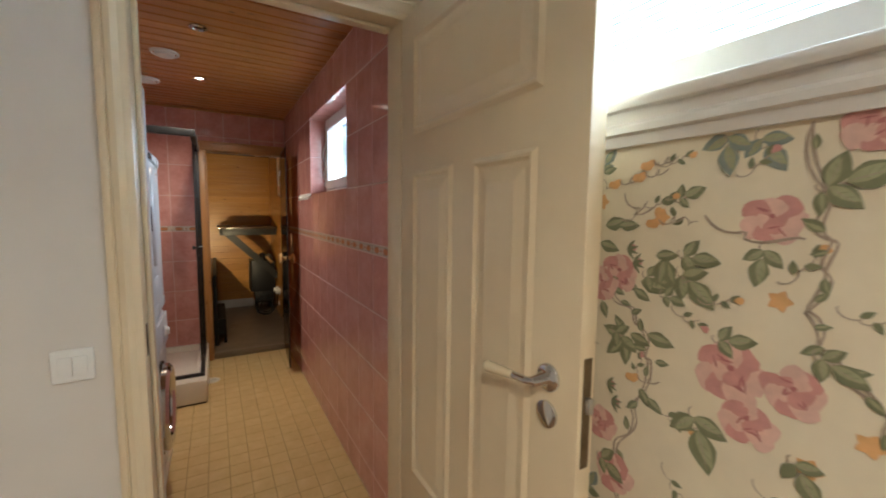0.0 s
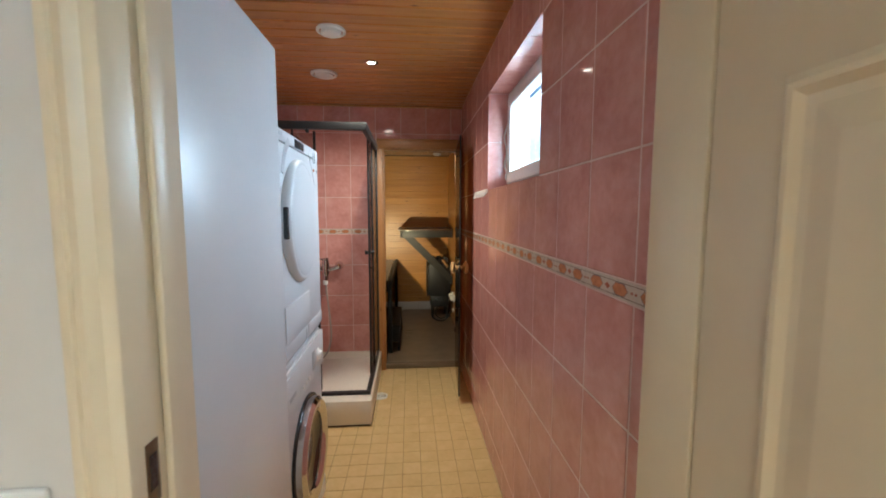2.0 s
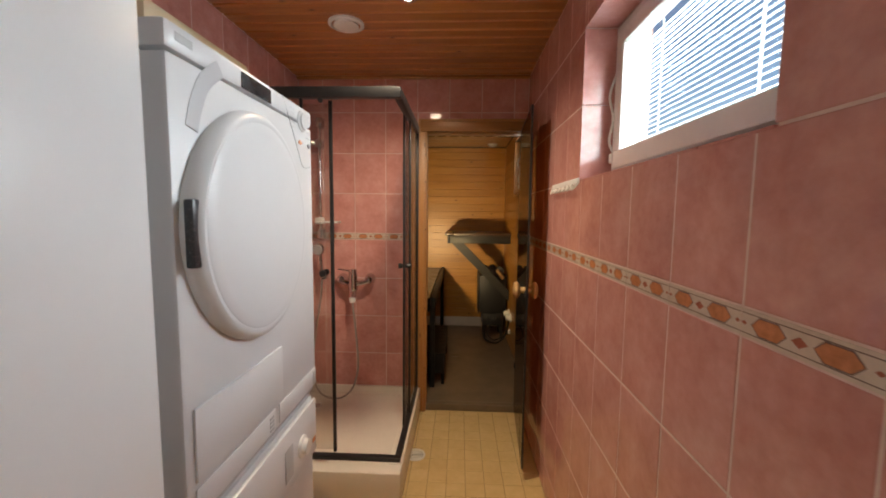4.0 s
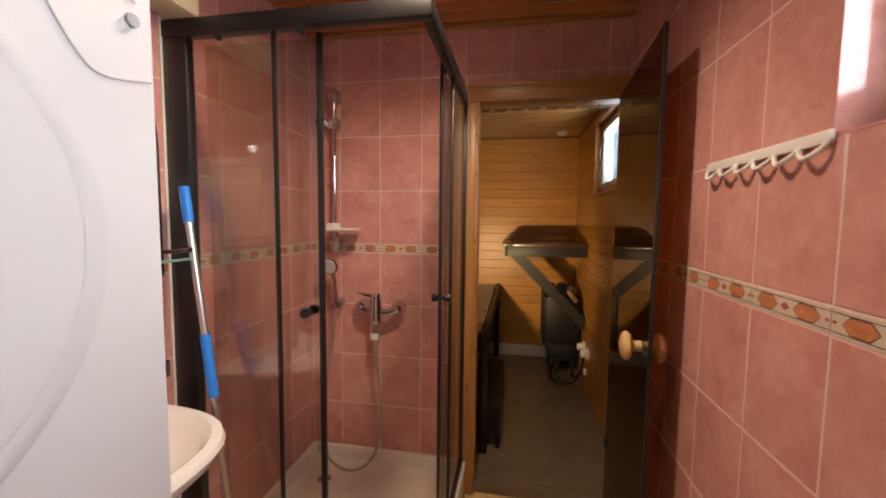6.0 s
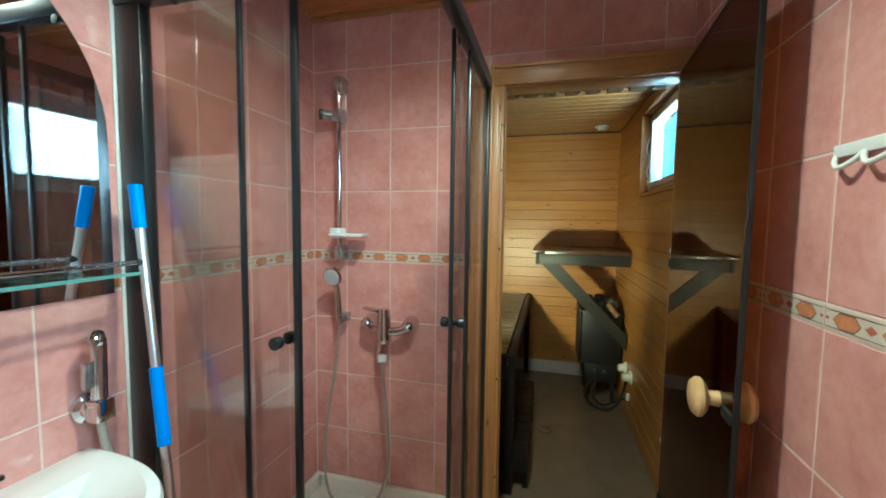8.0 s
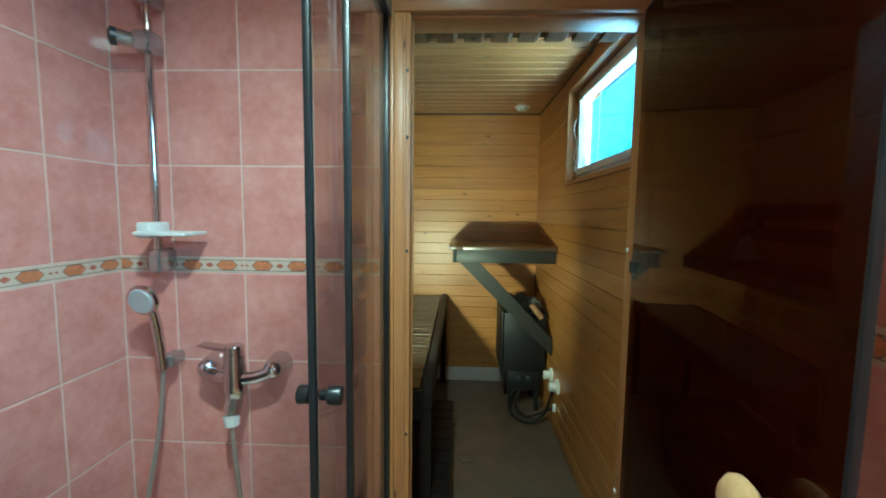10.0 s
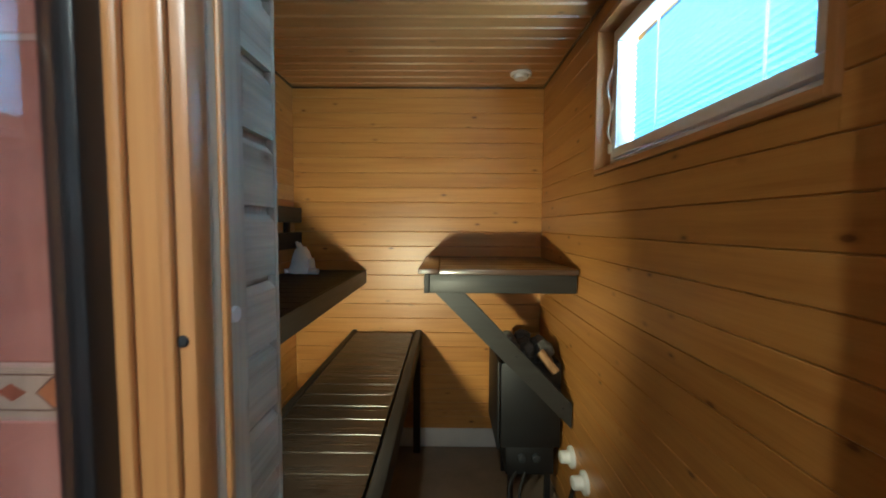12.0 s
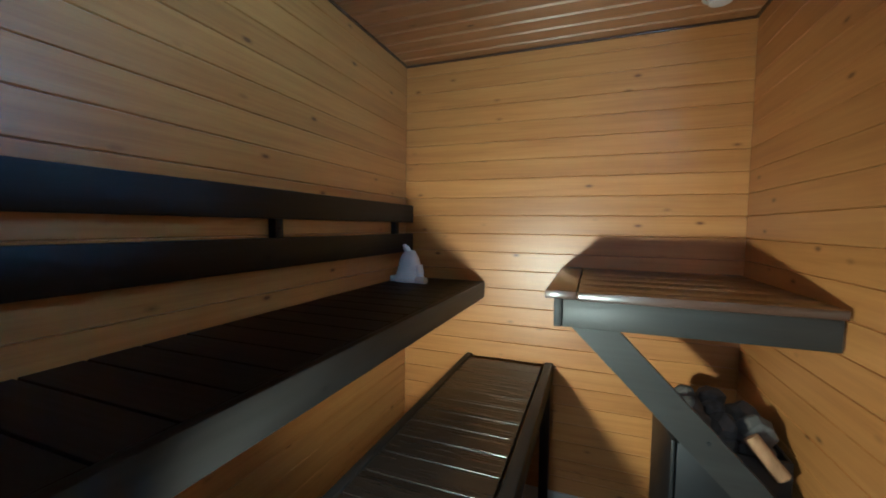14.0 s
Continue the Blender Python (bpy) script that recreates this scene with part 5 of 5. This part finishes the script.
def blob(bm, c, a, length, width, lift, n=14):
    """A broad round petal with a wavy tip."""
    ca, sa = math.cos(a), math.sin(a)
    pts = []
    for k in range(n):
        u = 2 * math.pi * k / n
        r = 1 + .08 * math.sin(3 * u + a * 5) + .05 * math.sin(5 * u + a)
        pts.append((length * .5 * (1 + math.cos(u) * r), width * math.sin(u) * r * (1 + .35 * math.cos(u))))
    px = layer()
    bm.faces.new([bm.verts.new((px, c[0] - (x * ca - y * sa), c[1] + x * sa + y * ca)) for x, y in pts])


def rose(y, z, s):
    """A full rose: pale outer petals, pink ones over them, deep folds in the heart."""
    for k in range(7):
        a = 2 * math.pi * k / 7 + rng.uniform(-.25, .25)
        blob(prints["rose" if k % 2 else "rose_pale"], (y, z), a, s * rng.uniform(.85, 1.12), s * .42, .0006 + .00003 * k)
    for k in range(5):
        a = 2 * math.pi * k / 5 + rng.uniform(-.3, .3)
        blob(prints["rose_pale" if k % 2 else "rose"], (y, z + .1 * s), a, s * rng.uniform(.5, .72), s * .28, .0010 + .00003 * k)
    for k in range(7):
        a = rng.uniform(0, 6.3)
        petal(prints["rose_deep"], (y + s * .35 * math.cos(a), z + s * .35 * math.sin(a)), a + 1.6 + rng.uniform(-.3, .3), s * rng.uniform(.3, .5), s * .035, .0014 + .00002 * k)
    blob(prints["rose_deep"], (y + .1 * s, z + .12 * s), .3, s * .22, s * .09, .0015)


def leaf_print(y, z, s, a, tone="leaf"):
    """A rose leaf: a stalk with one large and two smaller ovate leaflets, each with a pale half and veins."""
    ca, sa = math.cos(a), math.sin(a)
    stem([(y, z), (y - s * .25 * ca, z + s * .25 * sa), (y - s * .42 * ca, z + s * .42 * sa)], .0009)
    for along_stalk, da, k in ((.36, 0, .82), (.14, 1.05, .60), (.14, -1.05, .60)):
        da, k = da + rng.uniform(-.2, .2), k * rng.uniform(.85, 1.1)
        c = (y - s * along_stalk * ca, z + s * along_stalk * sa)
        petal(prints[tone], c, a + da, s * k, s * k * .30, 0, .03)
        petal(prints["leaf_pale"], c, a + da + .13, s * k * .88, s * k * .15, 0)
        petal(prints["stem"], c, a + da, s * k * .93, s * k * .012, 0)
        for v in (.3, .5, .7):
            for side in (.75, -.75):
                cv = (c[0] - s * k * v * math.cos(a + da), c[1] + s * k * v * math.sin(a + da))
                petal(prints[tone], cv, a + da + side, s * k * .24, s * k * .008, 0, n=4)


def sprig(y, z, s, a):
    """A thin twig with three small leaves and a bud."""
    stem([(y, z), (y - s * .5 * math.cos(a), z + s * .5 * math.sin(a)), (y - s * math.cos(a), z + s * math.sin(a))], .0008)
    for k, da in ((.4, .8), (.65, -.8), (.9, .5)):
        petal(prints["leaf"], (y - s * k * math.cos(a), z + s * k * math.sin(a)), a + da, s * .32, s * .08, .0006)
    blob(prints["rose" if rng.random() < .5 else "apricot"], (y - s * math.cos(a), z + s * math.sin(a)), a, s * .26, s * .10, .0007)


def stem(pts, w):
    """A hand-drawn stem; a thick one is two strands that twist, with small leaves along it."""
    if w > .003:
        for phase in (0, math.pi):
            strand(pts, .0017, .0042, phase)
        for (ya, za), (yb, zb) in zip(pts, pts[1:]):
            for k in (.25, .7):
                a = rng.uniform(-3.1, 3.1)
                y, z = ya + (yb - ya) * k, za + (zb - za) * k
                s = rng.uniform(.018, .032)
                petal(prints["leaf"], (y, z), a, s, s * .24, 0)
                petal(prints["leaf_pale"], (y, z), a + .1, s * .85, s * .09, 0)
    else:
        strand(pts, w, 0, 0)


def strand(pts, w, swing, phase):
    bm = prints["stem"]
    P = [Vector((0, y, z)) for y, z in pts]
    line = []
    for i in range(len(P) - 1):
        d = (P[i + 1] - P[i]).normalized()
        side = Vector((0, -d.z, d.y))
        for k in range(8):
            u = i * 8 + k
            line.append(P[i].lerp(P[i + 1], k / 8) + Vector((0, .006 * math.sin(k * .8 + i), .006 * math.cos(k * .8 + i * 2))) + side * swing * math.sin(u * .55 + phase))
    prev, px = None, layer()
    for i in range(len(line) - 1):
        d = (line[i + 1] - line[i]).normalized()
        nrm = Vector((0, -d.z, d.y)) * w * (.7 + .5 * abs(math.sin(i * .7)))
        cur = [bm.verts.new((px, *(line[i] + s * nrm).yz)) for s in (1, -1)]
        if prev:
            bm.faces.new((prev[0], prev[1], cur[1], cur[0]))
        prev = cur


def cluster(dy, dz):
    """One repeat of the printed climbing rose."""
    for y, z, s in ((-.25, 1.18, .050), (-.285, 1.41, .036), (-.055, 1.305, .040), (-.275, 1.115, .038), (-.325, 1.18, .036), (-.065, .91, .042), (-.38, 1.52, .034), (-.03, 1.0, .034)):
        rose(y + dy, z + dz, s)
    for y, z, s, a in ((-.165, 1.352, .060, -.2), (-.165, 1.325, .070, -.7), (-.28, 1.375, .055, -1.7), (-.225, 1.225, .055, .1), (-.20, 1.10, .085, -1.2), (-.05, 1.195, .055, -.5),
                       (-.33, 1.45, .075, .3), (-.345, 1.24, .050, -.6), (-.225, 1.54, .060, -1.6), (-.262, 1.53, .060, -1.1), (-.105, 1.31, .050, -.3), (-.005, 1.50, .045, 1.0),
                       (-.155, 1.44, .040, .4), (-.14, 1.28, .04, -.2), (-.03, .93, .06, -.4), (-.33, 1.09, .05, -.9)):
        leaf_print(y + dy, z + dz, s, a, "bluegreen" if z > 1.49 else "leaf")
    for y, z in ((-.302, 1.30), (-.348, 1.085), (-.13, 1.412), (-.40, 1.145), (-.01, 1.44)):
        for k in range(5):
            petal(prints["apricot"], (y + dy, z + dz), 1.257 * k, .016, .006, .0006 + .00004 * k)
    for y, z, s, a in ((-.02, 1.394, .05, .2), (-.05, 1.396, .042, .0), (-.01, 1.36, .045, -.3), (-.072, 1.293, .030, -.6), (-.10, 1.297, .052, -.25), (-.088, 1.280, .036, -.5), (-.02, 1.245, .035, -1.2),
                       (-.075, 1.185, .050, 2.9), (-.072, 1.195, .036, 2.2), (-.07, 1.180, .050, -2.3), (-.075, 1.180, .048, -1.5), (-.085, 1.195, .042, -.3), (-.118, 1.203, .05, -.2), (-.135, 1.158, .025, .1),
                       (-.11, 1.10, .035, -1.0), (-.125, 1.088, .035, -.6), (-.14, 1.34, .05, -1.2), (-.14, 1.34, .05, -1.8), (-.125, 1.345, .04, .1), (-.128, 1.437, .03, .2), (-.01, 1.497, .03, .2)):
        petal(prints["leaf"], (y + dy, z + dz), a, s, s * .26, .0020 + rng.random() * .0002, .05)
        petal(prints["leaf_pale"], (y + dy, z + dz), a + .10, s * .88, s * .10, .0024)
        petal(prints["stem"], (y + dy, z + dz), a, s * .95, s * .012, .0026)
    rose(-.018 + dy, 1.280 + dz, .034)
    rose(-.035 + dy, 1.000 + dz, .032)
    for y, z in ((-.078, 1.352), (-.091, 1.328), (-.050, 1.083), (-.062, 1.052)):
        blob(prints["rose"], (y + .008 + dy, z + dz), .2, .018, .008, .0021)
        for k in range(4):
            petal(prints["leaf"], (y + .008 + dy, z + dz), -.9 + .6 * k, .024, .003, .0017 + .00005 * k)
    for y, z in ((-.042, 1.47), (-.106, 1.499), (-.122, 1.399), (-.092, 1.48), (-.099, 1.113)):
        for k in range(3):
            blob(prints["apricot"], (y + dy + .006, z + dz + .008), -.3 - 1.0 * k, .015, .0065, .0017 + .00006 * k)
        stem([(y + dy - .008, z + dz + .004), (y + dy - .03, z + dz + .010), (y + dy - .05, z + dz + .006)], .0010)
    stem([(-.055 + dy, 1.402 + dz), (-.085 + dy, 1.418 + dz), (-.106 + dy, 1.442 + dz)], .0010)
    for y, z, s, a in ((-.03, 1.46, .06, 2.4), (-.10, 1.43, .05, .3), (-.16, 1.26, .05, -.4), (-.20, 1.28, .05, .2), (-.30, 1.32, .06, .9), (-.19, 1.40, .06, 2.8), (-.09, 1.11, .05, 1.2),
                       (-.14, 1.08, .06, -.3), (-.16, .98, .06, -.9), (-.29, 1.03, .06, -.5), (-.24, 1.47, .05, .7), (-.12, 1.50, .05, .2), (-.36, 1.30, .05, -.2), (-.02, 1.15, .05, 2.6), (-.38, 1.03, .06, .8)):
        sprig(y + dy, z + dz, s, a)
    stem([(-.03 + dy, 1.30 + dz), (-.05 + dy, 1.264 + dz), (-.10 + dy, 1.221 + dz), (-.125 + dy, 1.155 + dz), (-.10 + dy, 1.037 + dz), (-.06 + dy, .93 + dz), (-.10 + dy, .80 + dz)], .0035)
    stem([(-.32 + dy, 1.53 + dz), (-.34 + dy, 1.411 + dz), (-.349 + dy, 1.355 + dz), (-.333 + dy, 1.286 + dz), (-.359 + dy, 1.235 + dz), (-.406 + dy, 1.19 + dz), (-.44 + dy, 1.10 + dz)], .0036)
    stem([(-.20 + dy, 1.41 + dz), (-.26 + dy, 1.385 + dz), (-.34 + dy, 1.38 + dz)], .0018)
    stem([(-.06 + dy, 1.45 + dz), (-.09 + dy, 1.42 + dz), (-.13 + dy, 1.43 + dz)], .0014)


for dy, dz in ((0, 0), (0, -.66), (-.45, -.22), (-.45, -.88), (.45, -.25), (.45, -.90), (-.90, 0), (-.90, -.66), (-1.35, -.22)):
    cluster(dy, dz)
for tone, bm in prints.items():
    bm.normal_update()
    me = bpy.data.meshes.new("floral_print")
    bmesh.ops.delete(bm, geom=[f for f in bm.faces if f.calc_center_median().z > 1.535 or f.calc_center_median().y > .66], context="FACES")
    bm.to_mesh(me)
    bm.free()
    me.materials.append(M_SKIN[tone])
    o = new("floral_print", me)
    o.parent = wall_hall_east
    o["kind"] = "stuff"

# ---- tiles of walls and floor ----
MESHES = {}


def tile_mesh(w, h, t, bevel, material, name):
    key = (name, round(w, 3), round(h, 3))
    if key not in MESHES:
        bm = bmesh.new()
        a, b = w / 2, h / 2
        lo = [bm.verts.new(p) for p in ((-a, -b, -t), (a, -b, -t), (a, b, -t), (-a, b, -t))]
        mi = [bm.verts.new(p) for p in ((-a, -b, -bevel), (a, -b, -bevel), (a, b, -bevel), (-a, b, -bevel))]
        c, d = a - bevel * 1.6, b - bevel * 1.6
        hi = [bm.verts.new(p) for p in ((-c, -d, 0), (c, -d, 0), (c, d, 0), (-c, d, 0))]
        for r, s in ((lo, mi), (mi, hi)):
            for k in range(4):
                bm.faces.new((r[k], r[(k + 1) % 4], s[(k + 1) % 4], s[k]))
        bm.faces.new(hi)
        MESHES[key] = mesh_of(name, bm, material)
    return MESHES[key]


def lay(name, me, parent, m):
    o = new(name, me)
    o.parent = parent
    o.matrix_parent_inverse = base_of(parent).inverted()
    o.matrix_basis = m
    return o


def cut(a0, a1, b0, b1, holes):
    """What the holes leave of a rectangle, as rectangles; slivers go."""
    rects = [(a0, a1, b0, b1)]
    for h0, h1, g0, g1 in holes:
        out = []
        for r in rects:
            if r[1] <= h0 or r[0] >= h1 or r[3] <= g0 or r[2] >= g1:
                out.append(r)
                continue
            if r[0] < h0:
                out.append((r[0], h0, r[2], r[3]))
            if r[1] > h1:
                out.append((h1, r[1], r[2], r[3]))
            lo, hi = max(r[0], h0), min(r[1], h1)
            if r[2] < g0:
                out.append((lo, hi, r[2], g0))
            if r[3] > g1:
                out.append((lo, hi, g1, r[3]))
        rects = out
    return [r for r in rects if r[1] - r[0] > .012 and r[3] - r[2] > .012]


PW, GAP = .216, .0052
ROWS_Z = [-.127 + .270 * k for k in range(6)] + [1.269 + .272 * k for k in range(5)]


def border_mesh():
    """The narrow patterned border tile: ivory, two ochre hexagons, small rose diamonds, dark lines."""
    bm = bmesh.new()
    w, h = PW - .003, .046 - .003

    def slab(pts, z, mat):
        f = bm.faces.new([bm.verts.new((x, y, z)) for x, y in pts])
        f.material_index = mat

    a, b = w / 2, h / 2
    quad_box(bm, -a, a, -b, b, -.006, 0)
    for s in (1, -1):
        slab([(-a, s * (b - .006) - .0008), (a, s * (b - .006) - .0008), (a, s * (b - .006) + .0008), (-a, s * (b - .006) + .0008)], .0004, 3)
    hh = b - .0072
    for cx in (-w / 4, w / 4):
        q = w * .155
        slab([(cx - q, 0), (cx - q * .55, -hh), (cx + q * .55, -hh), (cx + q, 0), (cx + q * .55, hh), (cx - q * .55, hh)], .0004, 3)
        q, e = q * .94, hh * .88
        slab([(cx - q, 0), (cx - q * .55, -e), (cx + q * .55, -e), (cx + q, 0), (cx + q * .55, e), (cx - q * .55, e)], .0006, 1)
    for cx, q in ((0, .013), (-w / 2 + .006, .006), (w / 2 - .006, .006)):
        slab([(cx - q, 0), (cx, -q * .62), (cx + q, 0), (cx, q * .62)], .0006, 2)
    me = mesh_of("border_tile", bm, [M_IVORY, M_ORANGE, M_ROSE, M_LINE])
    return me


BORDER = border_mesh()


def tile_wall(parent, start, a0, a1, place, holes, top):
    """Lays tiles in columns of PW from start between a0 and a1; place(a, z) gives a tile's frame."""
    c = start - PW * math.ceil((start - a0) / PW)
    while c < a1:
        l0, l1 = max(c, a0), min(c + PW, a1)
        for z0, z1 in zip(ROWS_Z, ROWS_Z[1:]):
            if abs(z0 - 1.223) < .001:
                ok = not any(h0 < c + PW / 2 < h1 and g0 < 1.245 < g1 for h0, h1, g0, g1 in holes)
                if ok:
                    lay("border_tile", BORDER, parent, place(c + PW / 2, 1.246))
                continue
            for r in cut(l0, l1, max(z0, 0), min(z1, top), holes):
                w, h = r[1] - r[0] - GAP, r[3] - r[2] - GAP
                lay("tile", tile_mesh(w, h, .008, .0011, M_TILE, "tile"), parent, place((r[0] + r[1]) / 2, (r[2] + r[3]) / 2))
        c += PW


tile_wall(wall_east, 2.92, .802, TAP, lambda a, z: facing(EAST, a, z, (-1, 0, 0)), [(NY0, NY1, NZ0, NZ1)], CB)
tile_wall(wall_tap, -.008, WEST, EAST, lambda a, z: facing(a, TAP, z, (0, -1, 0)), [(.0, EAST + .3, -.2, 2.041)], CB)
tile_wall(wall_west, TAP + .014, 2.08, TAP, lambda a, z: facing(WEST, a, z, (1, 0, 0)), [], CB)

# floor tiles: those on the walked strip are pieces, those under the machines one sheet
fm = tile_mesh(.0965, .0965, .004, .001, M_FTILE, "floor_tile")
y = .745
rest = bmesh.new()
while y < TAP - .02:
    x = EAST - .1
    while x > WEST - .05:
        if x > -.17:
            lay("floor_tile", fm, floor_bath, Matrix.Translation((x + .05, y + .05, 0)))
        else:
            quad_box(rest, x + .0018, x + .0982, y + .0018, y + .0982, -.004, 0)
        x -= .1
    y += .1
o = part("floor_tiles", rest, M_FTILE, floor_bath, smooth=False)
o["kind"] = "stuff"

# sauna wall boards


def board_mesh(length, h):
    key = ("board", round(length, 3), round(h, 3))
    if key not in MESHES:
        bm = bmesh.new()
        b = h / 2
        prism(bm, [(-b, -.0125), (b, -.0125), (b, -.0036), (b - .0022, 0), (-b + .0030, 0), (-b, -.0036)],
              Matrix(((0, 0, 1, -length / 2), (1, 0, 0, 0), (0, 1, 0, 0), (0, 0, 0, 1))), length)
        MESHES[key] = mesh_of("board", bm, M_PINE)
    return MESHES[key]


def board_wall(parent, a0, a1, place, holes):
    z = .146
    while z < CS:
        for r in cut(a0, a1, z, min(z + .0862, CS + .004), holes):
            lay("board", board_mesh(r[1] - r[0] - .0008, r[3] - r[2] - .0003), parent, place((r[0] + r[1]) / 2, (r[2] + r[3]) / 2))
        z += .0862


board_wall(wall_far, SW, SE, lambda a, z: facing(a, SF, z, (0, -1, 0)), [])
board_wall(wall_sauna_west, SN, SF, lambda a, z: facing(SW, a, z, (1, 0, 0)), [])
board_wall(wall_sauna_east, 3.762, SF, lambda a, z: facing(SE, a, z, (-1, 0, 0)), [(SY0 - .019, SY1 + .019, SZ0 - .021, SZ1 + .021)])
